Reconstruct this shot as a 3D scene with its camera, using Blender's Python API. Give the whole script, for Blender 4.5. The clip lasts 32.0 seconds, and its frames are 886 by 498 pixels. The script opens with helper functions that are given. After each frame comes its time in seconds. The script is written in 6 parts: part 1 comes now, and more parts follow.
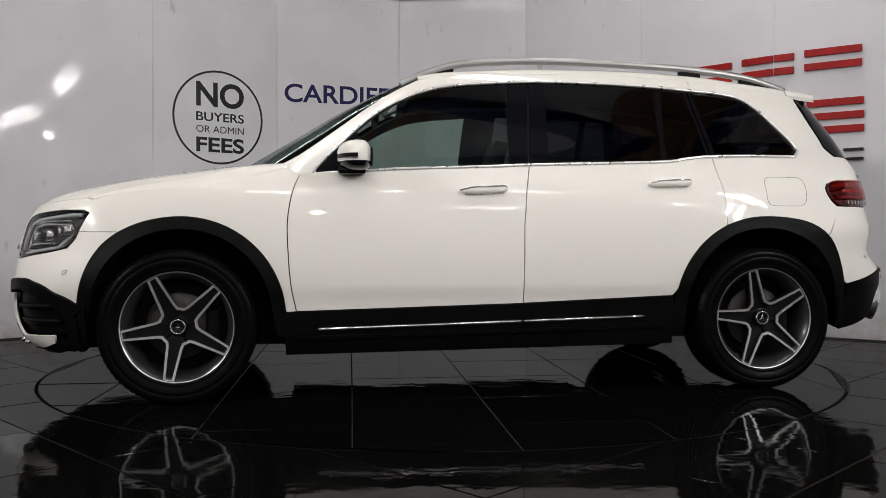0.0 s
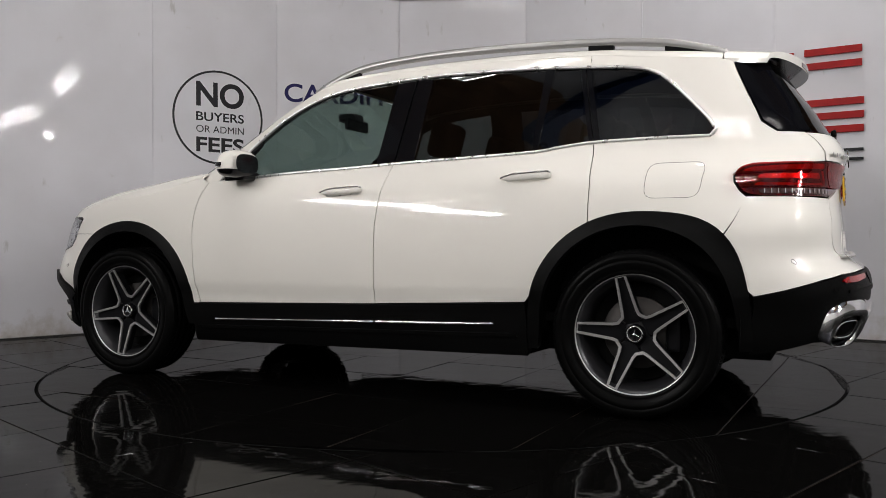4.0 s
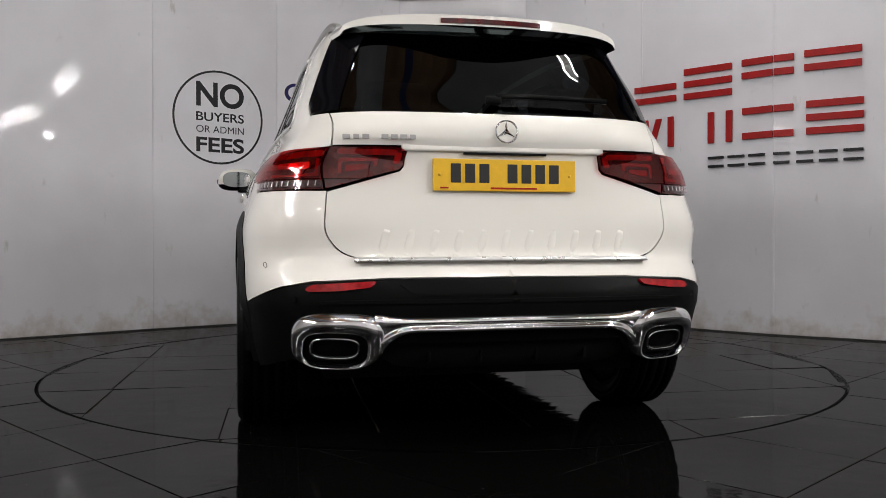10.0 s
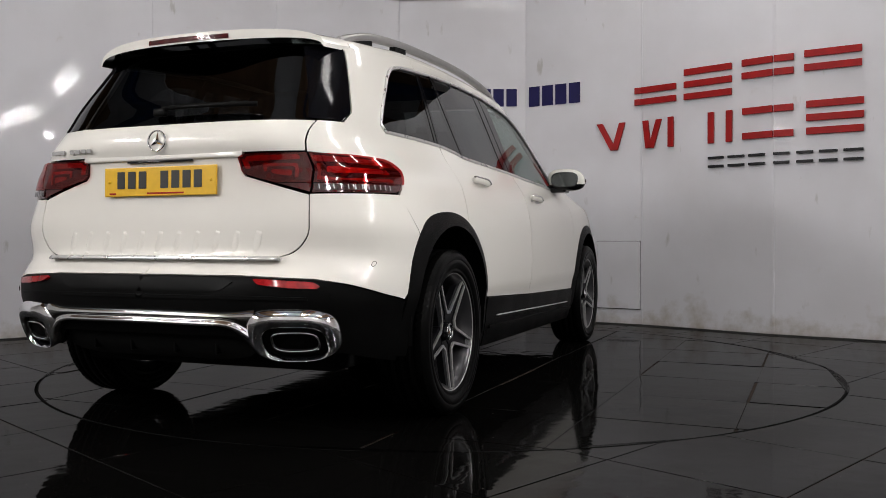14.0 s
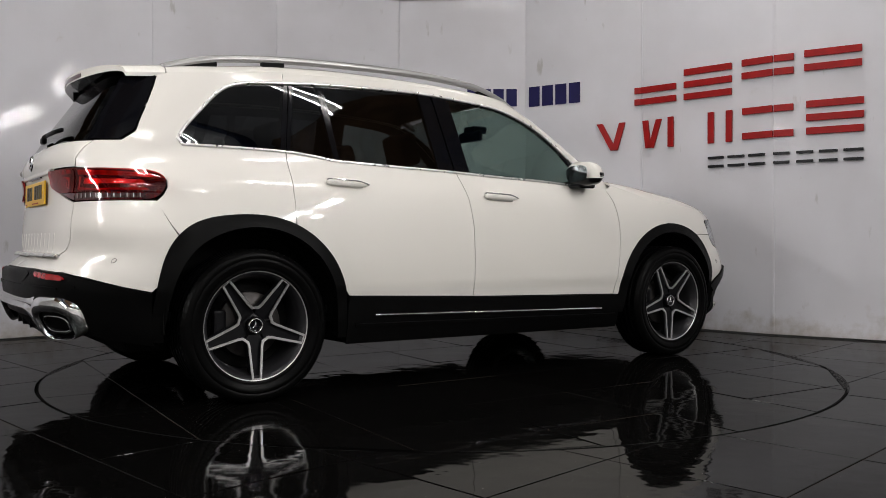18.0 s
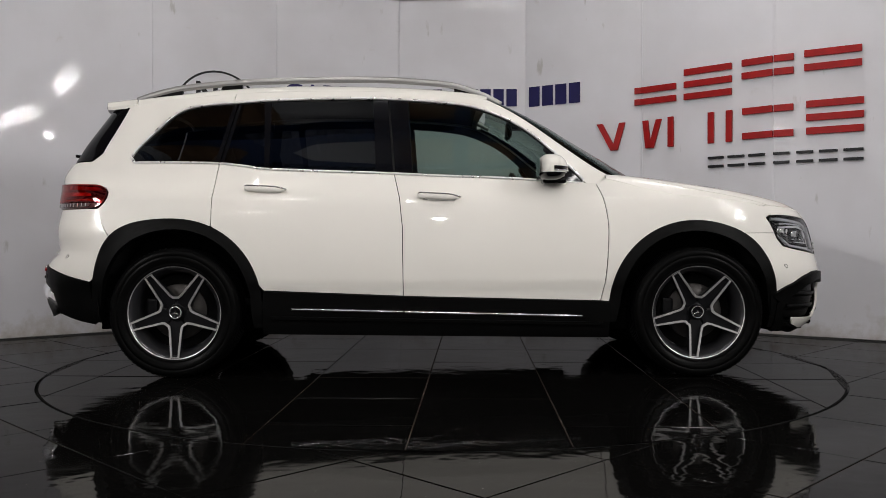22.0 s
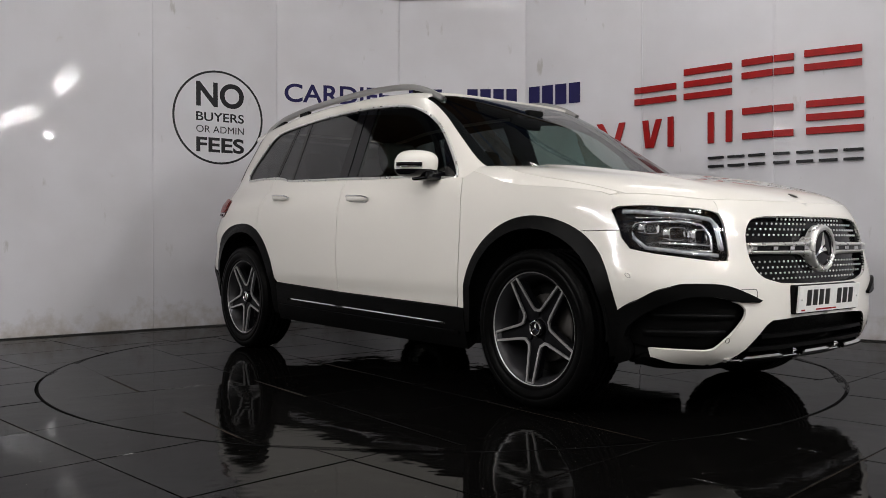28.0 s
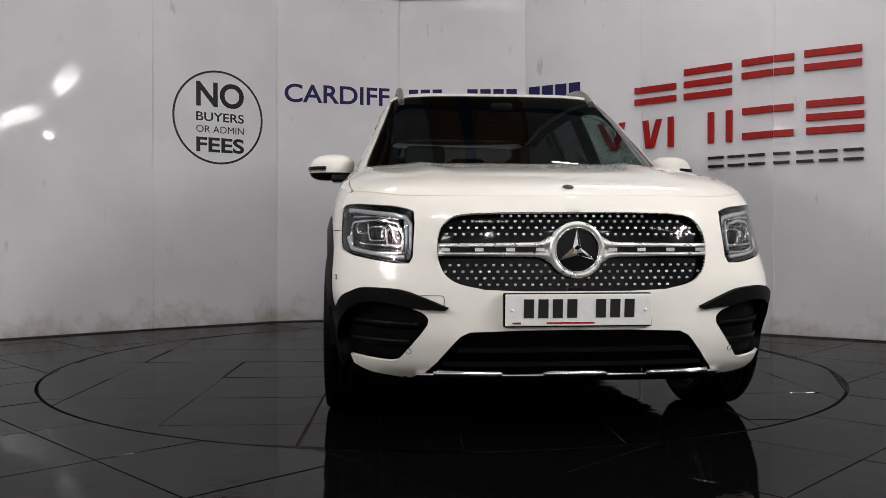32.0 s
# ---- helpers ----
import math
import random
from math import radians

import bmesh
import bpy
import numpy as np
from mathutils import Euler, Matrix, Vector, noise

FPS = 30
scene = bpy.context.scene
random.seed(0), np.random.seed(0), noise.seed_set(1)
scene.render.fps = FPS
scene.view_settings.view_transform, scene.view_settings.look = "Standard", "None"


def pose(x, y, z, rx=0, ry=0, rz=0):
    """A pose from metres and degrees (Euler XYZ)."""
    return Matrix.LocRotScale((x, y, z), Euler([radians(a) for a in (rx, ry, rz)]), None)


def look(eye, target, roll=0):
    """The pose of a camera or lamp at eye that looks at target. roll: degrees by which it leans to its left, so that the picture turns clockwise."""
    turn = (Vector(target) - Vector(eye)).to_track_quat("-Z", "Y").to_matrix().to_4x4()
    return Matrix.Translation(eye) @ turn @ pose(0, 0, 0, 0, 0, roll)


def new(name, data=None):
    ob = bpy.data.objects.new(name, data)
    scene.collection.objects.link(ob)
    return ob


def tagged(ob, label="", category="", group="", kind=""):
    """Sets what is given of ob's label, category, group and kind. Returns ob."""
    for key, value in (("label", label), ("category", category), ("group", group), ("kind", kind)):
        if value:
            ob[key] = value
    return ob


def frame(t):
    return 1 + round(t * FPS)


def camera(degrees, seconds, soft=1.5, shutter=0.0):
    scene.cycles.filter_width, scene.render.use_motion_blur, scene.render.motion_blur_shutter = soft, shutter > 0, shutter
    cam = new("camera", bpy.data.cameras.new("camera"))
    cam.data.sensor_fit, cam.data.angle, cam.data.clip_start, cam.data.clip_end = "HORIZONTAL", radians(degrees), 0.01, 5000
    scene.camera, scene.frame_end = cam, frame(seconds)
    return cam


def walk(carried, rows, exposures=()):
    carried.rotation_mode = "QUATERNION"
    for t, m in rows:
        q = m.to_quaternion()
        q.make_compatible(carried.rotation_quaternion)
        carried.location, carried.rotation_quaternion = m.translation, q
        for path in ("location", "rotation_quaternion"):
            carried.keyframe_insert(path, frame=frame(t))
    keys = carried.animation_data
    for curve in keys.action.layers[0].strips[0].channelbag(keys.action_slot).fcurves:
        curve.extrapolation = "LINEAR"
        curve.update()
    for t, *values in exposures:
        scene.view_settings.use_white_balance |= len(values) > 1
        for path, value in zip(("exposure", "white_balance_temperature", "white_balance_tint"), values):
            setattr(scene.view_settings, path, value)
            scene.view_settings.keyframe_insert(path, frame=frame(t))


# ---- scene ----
# The camera stands still on its tripod in front of a curved studio wall.
HUB = Vector((-0.006, 5.213, 0.0))          # centre of the turntable
CAR_SHIFT = (-0.031, 0.2886)                # where the car stands on it
TURN_START, TURN_RATE = 188.683, -8.5556    # degrees, degrees a second


def disc_pose(t):
    return Matrix.Translation(HUB) @ pose(0, 0, 0, 0, 0, TURN_START + TURN_RATE * t)


def car_pose(t):
    return disc_pose(t) @ pose(CAR_SHIFT[0], CAR_SHIFT[1], 0)


cam = camera(54.86, 32.0, soft=0.8)
EYE = pose(0, 0, 0.7385, 90 - 0.547, 0, 0) @ pose(0, 0, 0, 0, 0, -0.05)
walk(cam, [(0.0, EYE), (32.0, EYE)], exposures=[(0.0, -0.18), (32.0, -0.18)])

# ---- light: a dim hall with fluorescent fittings ----
world = bpy.data.worlds.new("hall")
world.use_nodes = True
scene.world = world
world.node_tree.nodes["Background"].inputs[0].default_value = (0.75, 0.83, 1.0, 1)
world.node_tree.nodes["Background"].inputs[1].default_value = 0.03


def strip_lamp(m, length, width, watts, color=(1.0, 0.975, 0.965), shape="RECTANGLE"):
    data = bpy.data.lights.new("tube_light", "AREA")
    data.shape, data.size, data.size_y, data.energy, data.color = shape, length, width, watts, color
    ob = new("tube_light", data)
    ob.matrix_world = m @ pose(0, 0, -0.085)
    return ob


def across(p, turn, facing):
    """Pose of a fitting at p: its tubes along the turned x axis, its light towards facing."""
    back = -Vector(facing).normalized()
    along = Vector((math.cos(radians(turn)), math.sin(radians(turn)), 0))
    along = (along - back * along.dot(back)).normalized()
    side = back.cross(along)
    return Matrix.Translation(p) @ Matrix(((along.x, side.x, back.x, 0), (along.y, side.y, back.y, 0), (along.z, side.z, back.z, 0), (0, 0, 0, 1)))


# twin-tube fittings, all out of view, hung over the studio and in the hall behind the camera, and tilted ones that
# shine across it from both sides: pose, length, watts
HUNG = [(pose(-2.1, -0.4, 5.35), 1.5, 22), (pose(0.4, -0.4, 5.35), 1.5, 22), (pose(3.1, -0.3, 5.75), 1.5, 22), (pose(-1.2, 3.4, 4.6), 1.5, 18), (pose(1.5, 3.4, 4.6), 1.5, 24),
        # the pair at y -4.6 is added to brighten the south wall for window reflections
        (pose(-2.1, 6.0, 4.4), 1.5, 8), (pose(2.0, 6.0, 4.4), 1.5, 22), (pose(-3.6, -4.6, 4.6), 1.5, 40), (pose(3.4, -4.6, 4.6), 1.5, 40), (pose(-7.5, -1.5, 5.2), 1.5, 36), (pose(0.0, -2.0, 6.0), 1.5, 40), (pose(6.8, -3.0, 5.0), 1.5, 36),
        # tilts guessed to keep light off the near walls; left pair added by symmetry
        (across((4.6, 1.5, 3.6), 138, (-0.47, -0.52, -0.70)), 2.4, 200), (across((5.34, 0.0, 3.12), 121.6, (-0.75, -0.46, -0.48)), 2.1, 160),
        (across((-4.7, 1.4, 3.1), 75, (0.87, -0.233, -0.43)), 2.4, 120), (across((-5.2, -0.4, 2.9), 75, (0.87, -0.233, -0.43)), 2.1, 90)]
# two small round lamps
ROUND = [((5.04, 0.8, 2.69), 22), ((0.05, -0.5, 2.35), 12)]
AIM = (0.0, 5.2, 0.9)
for m, reach, watts in HUNG:
    for y in (-0.085, 0.085):
        strip_lamp(m @ pose(0, y, 0), reach, 0.026, watts / 2)
for p, watts in ROUND:
    strip_lamp(look(p, AIM), 0.14, 0.14, watts, shape="DISK")

# ---- materials ----


def mat(name, color, rough=0.5, metal=0.0, coat=0.0, spec=0.5, vary=0.0, scale=8.0, bump=0.0, bump_scale=60.0, rough_vary=0.0, emit=0.0):
    m = bpy.data.materials.new(name)
    m.use_nodes = True
    nt = m.node_tree
    b = nt.nodes["Principled BSDF"]
    b.inputs["Base Color"].default_value = (*color, 1)
    b.inputs["Roughness"].default_value = rough
    b.inputs["Metallic"].default_value = metal
    b.inputs["Coat Weight"].default_value = coat
    b.inputs["Coat Roughness"].default_value = 0.03
    b.inputs["Specular IOR Level"].default_value = spec
    if emit:
        b.inputs["Emission Color"].default_value = (*color, 1)
        b.inputs["Emission Strength"].default_value = emit
    tc = nt.nodes.new("ShaderNodeTexCoord")
    if vary or rough_vary:
        n = nt.nodes.new("ShaderNodeTexNoise")
        n.inputs["Scale"].default_value, n.inputs["Detail"].default_value = scale, 6
        nt.links.new(tc.outputs["Object"], n.inputs["Vector"])
        if vary:
            r = nt.nodes.new("ShaderNodeValToRGB")
            r.color_ramp.elements[0].position, r.color_ramp.elements[1].position = 0.3, 0.7
            r.color_ramp.elements[0].color = (*[max(0, c * (1 - vary)) for c in color], 1)
            r.color_ramp.elements[1].color = (*[min(1, c * (1 + vary)) for c in color], 1)
            nt.links.new(n.outputs["Fac"], r.inputs["Fac"])
            nt.links.new(r.outputs["Color"], b.inputs["Base Color"])
        if rough_vary:
            mr = nt.nodes.new("ShaderNodeMapRange")
            mr.inputs["From Min"].default_value, mr.inputs["From Max"].default_value = 0.3, 0.7
            mr.inputs["To Min"].default_value, mr.inputs["To Max"].default_value = max(0.01, rough - rough_vary), rough + rough_vary
            nt.links.new(n.outputs["Fac"], mr.inputs["Value"])
            nt.links.new(mr.outputs["Result"], b.inputs["Roughness"])
    if bump:
        n2 = nt.nodes.new("ShaderNodeTexNoise")
        n2.inputs["Scale"].default_value, n2.inputs["Detail"].default_value = bump_scale, 3
        nt.links.new(tc.outputs["Object"], n2.inputs["Vector"])
        bp = nt.nodes.new("ShaderNodeBump")
        bp.inputs["Strength"].default_value, bp.inputs["Distance"].default_value = bump, 0.002
        nt.links.new(n2.outputs["Fac"], bp.inputs["Height"])
        nt.links.new(bp.outputs["Normal"], b.inputs["Normal"])
    return m


def glass(name, tint, ior=1.5, rough=0.0):
    """Thin tinted pane: passes tinted light, mirrors by Fresnel."""
    m = bpy.data.materials.new(name)
    m.use_nodes = True
    nt = m.node_tree
    nt.nodes.clear()
    out = nt.nodes.new("ShaderNodeOutputMaterial")
    mix = nt.nodes.new("ShaderNodeMixShader")
    tr = nt.nodes.new("ShaderNodeBsdfTransparent")
    gl = nt.nodes.new("ShaderNodeBsdfGlossy")
    lw = nt.nodes.new("ShaderNodeLayerWeight")
    lw.inputs["Blend"].default_value = 0.5
    pw = nt.nodes.new("ShaderNodeMath")
    pw.operation = "POWER"
    pw.inputs[1].default_value = 5.0
    fr = nt.nodes.new("ShaderNodeMath")
    fr.operation = "MULTIPLY_ADD"
    f0 = 2 * ((ior - 1) / (ior + 1)) ** 2
    fr.inputs[1].default_value, fr.inputs[2].default_value = 1 - f0, f0
    nt.links.new(lw.outputs["Facing"], pw.inputs[0])
    nt.links.new(pw.outputs[0], fr.inputs[0])
    tr.inputs["Color"].default_value = (*tint, 1)
    gl.inputs["Roughness"].default_value = rough
    nt.links.new(fr.outputs[0], mix.inputs[0])
    nt.links.new(tr.outputs[0], mix.inputs[1])
    nt.links.new(gl.outputs[0], mix.inputs[2])
    nt.links.new(mix.outputs[0], out.inputs["Surface"])
    return m


PAINT = mat("white_paint", (0.735, 0.712, 0.662), 0.4, spec=0.12, coat=1.0, bump=0.02, bump_scale=9)
PLASTIC = mat("black_plastic", (0.0022, 0.0022, 0.0022), 0.42, spec=0.065, bump=0.35, bump_scale=420, rough_vary=0.06, scale=5)
GLOSS = mat("gloss_black", (0.004, 0.004, 0.005), 0.07, spec=0.22, coat=0.05)
FIN = mat("gloss_black_fin", (0.003, 0.003, 0.004), 0.10, spec=0.16)
DARK = mat("dark_cavity", (0.006, 0.006, 0.006), 0.9, spec=0.06)
CHROME = mat("chrome", (0.86, 0.86, 0.87), 0.07, 1.0)
# mirror colour darkened to stand in for a reflection of the dark hall
MIRROR = mat("mirror_dark_reflection", (0.30, 0.32, 0.32), 0.03, 1.0)
STUD = mat("bright_stud", (0.80, 0.80, 0.80), 0.30, 0.85)
SATIN = mat("satin_silver", (0.74, 0.735, 0.72), 0.30, 0.75, rough_vary=0.05, scale=30)
ALLOY = mat("machined_alloy", (0.52, 0.515, 0.51), 0.33, 0.85, rough_vary=0.04, scale=60)
ALLOY_DARK = mat("dark_grey_alloy", (0.005, 0.005, 0.006), 0.36, 0.0, spec=0.12)
BARREL = mat("grey_rim_barrel", (0.035, 0.035, 0.038), 0.28, 0.5, coat=0.3)
RAIL_GREY = mat("anodised_rail", (0.36, 0.355, 0.35), 0.38, 0.7, rough_vary=0.06, scale=40)
RUBBER = mat("tyre_rubber", (0.0022, 0.0022, 0.0022), 0.32, spec=0.045, vary=0.25, scale=14, bump=0.2, bump_scale=250)
STEEL = mat("brake_steel", (0.05, 0.046, 0.044), 0.5, 0.7, vary=0.25, scale=20)
FRONT_GLASS = glass("green_tinted_glass", (0.50, 0.60, 0.56))
REAR_GLASS = glass("privacy_glass", (0.10, 0.105, 0.11))
SCREEN_GLASS = glass("windscreen_glass", (0.42, 0.50, 0.475))
CLEAR = glass("clear_lens", (0.93, 0.94, 0.95), 1.45)
RED_LENS = mat("red_lens", (0.29, 0.005, 0.008), 0.12, coat=1.0, vary=0.4, scale=30)
RED_DARK = mat("dark_red_lens", (0.060, 0.0022, 0.0030), 0.06, coat=1.0, vary=0.7, scale=28)
RED_BRIGHT = mat("bright_red_reflector", (0.85, 0.03, 0.035), 0.2, 0.6, coat=1.0, vary=0.45, scale=45)
RED_COVER = glass("red_cover_glass", (0.72, 0.16, 0.16), 1.5)
GUIDE = mat("milky_light_guide", (0.50, 0.51, 0.53), 0.15, 0.3, coat=0.8, vary=0.25, scale=70)
LAMP_HOUSING = mat("lamp_housing", (0.006, 0.006, 0.007), 0.2, 0.2, coat=0.4)
SMOKE_LENS = mat("smoked_lens", (0.05, 0.03, 0.03), 0.1, coat=1.0, vary=0.6, scale=60)
CLOTH = mat("black_upholstery", (0.013, 0.013, 0.014), 0.75, vary=0.3, scale=30, bump=0.3, bump_scale=200)
TRIM_GREY = mat("black_headliner", (0.025, 0.025, 0.026), 0.9, vary=0.1, scale=20)
YELLOW_PLATE = mat("yellow_plate", (0.72, 0.42, 0.015), 0.35, vary=0.04, scale=50)
WHITE_PLATE = mat("white_plate", (0.74, 0.74, 0.72), 0.35, vary=0.04, scale=50)
PLATE_BLACK = mat("plate_black", (0.01, 0.01, 0.01), 0.4)
SIGN_RED = mat("sign_red", (0.33, 0.006, 0.006), 0.42, spec=0.2, vary=0.12, scale=12)
SIGN_BLACK = mat("sign_black", (0.007, 0.007, 0.009), 0.35, spec=0.25, vary=0.1, scale=12)
SIGN_NAVY = mat("sign_navy", (0.010, 0.008, 0.075), 0.45, spec=0.2, vary=0.1, scale=12)
BLUE_STEEL = mat("blue_steel", (0.014, 0.036, 0.115), 0.5, vary=0.2, scale=3, bump=0.1)
ROOF_SHEET = mat("hall_roof_sheet", (0.25, 0.15, 0.085), 0.8, vary=0.3, scale=2)
HALL_WALL = mat("hall_wall_block", (0.74, 0.73, 0.72), 0.85, vary=0.2, scale=1.5, bump=0.2, bump_scale=20)
FITTING_WHITE = mat("fitting_white", (0.7, 0.7, 0.7), 0.5, vary=0.05)
TUBE = mat("lit_tube", (1.0, 0.97, 0.92), 0.5, emit=22.0)


# ---- building helpers ----
from mathutils.geometry import delaunay_2d_cdt


def finish(name, me, material, parent=None, label="", smooth=True):
    me.materials.append(material)
    if smooth:
        for p in me.polygons:
            p.use_smooth = True
    ob = new(name, me)
    if parent is not None:
        ob.parent = parent
    if label:
        ob["label"] = label
    return ob


def part(name, bm, material, parent=None, label="", smooth=True):
    """Links a bmesh as one mesh object under a thing or part."""
    me = bpy.data.meshes.new(name)
    bm.to_mesh(me)
    bm.free()
    return finish(name, me, material, parent, label, smooth)


def part_data(name, verts, faces, material, parent=None, label="", smooth=True):
    me = bpy.data.meshes.new(name)
    me.from_pydata([tuple(v) for v in verts], [], [tuple(f) for f in faces])
    me.update()
    return finish(name, me, material, parent, label, smooth)


def thing(name, label, category, group="", kind="", m=None):
    ob = new(name)
    if m is not None:
        ob.matrix_world = m
    return tagged(ob, label, category, group, kind)


def box_bm(sx, sy, sz, c=(0, 0, 0), bevel=0.0, seg=2):
    bm = bmesh.new()
    bmesh.ops.create_cube(bm, size=1.0)
    bmesh.ops.transform(bm, matrix=Matrix.Translation(c) @ Matrix.Diagonal((sx, sy, sz, 1)), verts=bm.verts)
    if bevel:
        bmesh.ops.bevel(bm, geom=bm.edges[:], offset=bevel, segments=seg, affect="EDGES", profile=0.6)
    return bm


def lathe(profile, n=64, axis="y"):
    """Spins (radius, along) points about an axis; returns verts and faces."""
    verts, faces = [], []
    k = len(profile)
    for i in range(n):
        a = 2 * math.pi * i / n
        for r, h in profile:
            verts.append((r * math.cos(a), h, r * math.sin(a)) if axis == "y" else
                         ((h, r * math.cos(a), r * math.sin(a)) if axis == "x" else (r * math.cos(a), r * math.sin(a), h)))
    for i in range(n):
        for j in range(k - 1):
            a, b = i * k + j, ((i + 1) % n) * k + j
            faces.append((a, a + 1, b + 1, b))
    return verts, faces


def sweep(path, ring, closed=False, up=(0, 0, 1)):
    """A cross-section (a, b) carried along a path; a goes sideways, b upwards."""
    pts = [Vector(p) for p in path]
    n, k = len(pts), len(ring)
    verts, faces = [], []
    for i, p in enumerate(pts):
        q0 = pts[(i - 1) % n] if closed or i > 0 else p
        q1 = pts[(i + 1) % n] if closed or i < n - 1 else p
        d = (q1 - q0).normalized()
        u = up(p) if callable(up) else Vector(up)
        side = d.cross(u).normalized()
        top = side.cross(d).normalized()
        verts += [p + side * a + top * b for a, b in ring]
    for i in range(n if closed else n - 1):
        for j in range(k):
            a, b = i * k, ((i + 1) % n) * k
            faces.append((a + j, a + (j + 1) % k, b + (j + 1) % k, b + j))
    if not closed:
        faces += [tuple(range(k)), tuple(range((n - 1) * k, n * k))]
    return verts, faces


def loft(loops):
    n = len(loops[0])
    return [p for lp in loops for p in lp], [(i * n + j, i * n + (j + 1) % n, (i + 1) * n + (j + 1) % n, (i + 1) * n + j) for i in range(len(loops) - 1) for j in range(n)]


def oval(a, b, n=8):
    return [(a * math.cos(2 * math.pi * i / n), b * math.sin(2 * math.pi * i / n)) for i in range(n)]


def curve1(table):
    """A smooth function through (position, value) pairs."""
    xs = np.array([p[0] for p in table], float)
    ys = np.array([p[1] for p in table], float)
    d = np.diff(ys) / np.diff(xs)
    s = np.concatenate([[d[0]], np.where(d[1:] * d[:-1] > 0, 2 * d[1:] * d[:-1] / np.where(d[1:] + d[:-1] == 0, 1, d[1:] + d[:-1]), 0), [d[-1]]])

    def f(x):
        x = np.clip(np.asarray(x, float), xs[0], xs[-1])
        i = np.clip(np.searchsorted(xs, x) - 1, 0, len(xs) - 2)
        h = xs[i + 1] - xs[i]
        t = (x - xs[i]) / h
        return ys[i] * (1 + 2 * t) * (1 - t) ** 2 + s[i] * h * t * (1 - t) ** 2 + ys[i + 1] * t * t * (3 - 2 * t) + s[i + 1] * h * t * t * (t - 1)
    return f


def clip_half(poly, ax, val, sign):
    out = []
    for i, p in enumerate(poly):
        q = poly[(i + 1) % len(poly)]
        a, b = (p[ax] - val) * sign, (q[ax] - val) * sign
        if a >= 0:
            out.append(p)
        if a * b < 0:
            t = a / (a - b)
            out.append((p[0] + (q[0] - p[0]) * t, p[1] + (q[1] - p[1]) * t))
    return out


def inside(poly, pts):
    """Which points lie in a closed outline."""
    hit = np.zeros(len(pts), bool)
    n = len(poly)
    for i in range(n):
        (x0, y0), (x1, y1) = poly[i], poly[(i + 1) % n]
        if y0 == y1:
            continue
        cross = ((pts[:, 1] >= min(y0, y1)) & (pts[:, 1] < max(y0, y1)))
        xc = x0 + (pts[:, 1] - y0) * (x1 - x0) / (y1 - y0)
        hit ^= cross & (pts[:, 0] < xc)
    return hit


def edge_distance(poly, pts):
    best = np.full(len(pts), 1e9)
    n = len(poly)
    for i in range(n):
        a, b = np.array(poly[i]), np.array(poly[(i + 1) % n])
        d = b - a
        t = np.clip(((pts - a) @ d) / max(d @ d, 1e-12), 0, 1)
        best = np.minimum(best, np.hypot(*(pts - a - t[:, None] * d).T))
    return best


def cells(poly, du, dv):
    """Fills a flat outline with triangles over a grid of inner points."""
    us, vs = [p[0] for p in poly], [p[1] for p in poly]
    gu = np.arange(math.floor(min(us) / du), math.ceil(max(us) / du) + 1) * du
    gv = np.arange(math.floor(min(vs) / dv), math.ceil(max(vs) / dv) + 1) * dv
    grid = np.array([(a, b) for a in gu for b in gv])
    grid = grid[inside(poly, grid)]
    if len(grid):
        grid = grid[edge_distance(poly, grid) > 0.3 * min(du, dv)]
    o = np.array(poly).mean(0)
    ring = [Vector(np.array(p) - o) for p in poly]
    n = len(ring)
    got = delaunay_2d_cdt(ring + [Vector(p - o) for p in grid], [(i, (i + 1) % n) for i in range(n)], [], 0, 1e-6)
    pts = np.array([tuple(p) for p in got[0]]) + o
    pts[:n] = poly if len(pts) >= n and np.abs(pts[:n] - np.array(poly)).max() < 1e-4 else pts[:n]
    tri = [f for f in got[2]]
    mid = np.array([pts[list(f)].mean(0) for f in tri])
    keep = inside(poly, mid)
    for i, f in enumerate(tri):
        a, b, c = (pts[j] for j in f)
        area = abs((b[0] - a[0]) * (c[1] - a[1]) - (b[1] - a[1]) * (c[0] - a[0]))
        if area < 3e-4 * max(np.hypot(*(b - a)), np.hypot(*(c - b)), np.hypot(*(a - c))):
            keep[i] = False
    return pts, [list(f) for f, k in zip(tri, keep) if k]


def dense(poly, step=0.02, closed=True):
    out = []
    n = len(poly)
    for i in range(n if closed else n - 1):
        p, q = poly[i], poly[(i + 1) % n]
        k = max(1, int(math.hypot(q[0] - p[0], q[1] - p[1]) / step))
        out += [(p[0] + (q[0] - p[0]) * j / k, p[1] + (q[1] - p[1]) * j / k) for j in range(k)]
    if not closed:
        out.append(poly[-1])
    return out


def rounded(poly, r, seg=4):
    """Rounds the corners of a closed outline."""
    out = []
    n = len(poly)
    for i in range(n):
        p, a, b = np.array(poly[i]), np.array(poly[i - 1]), np.array(poly[(i + 1) % n])
        da, db = np.linalg.norm(a - p), np.linalg.norm(b - p)
        ra = min(r, da * 0.45, db * 0.45)
        s, e = p + (a - p) / da * ra, p + (b - p) / db * ra
        for k in range(seg + 1):
            t = k / seg
            out.append(tuple(s * (1 - t) ** 2 + p * 2 * t * (1 - t) + e * t * t))
    return out


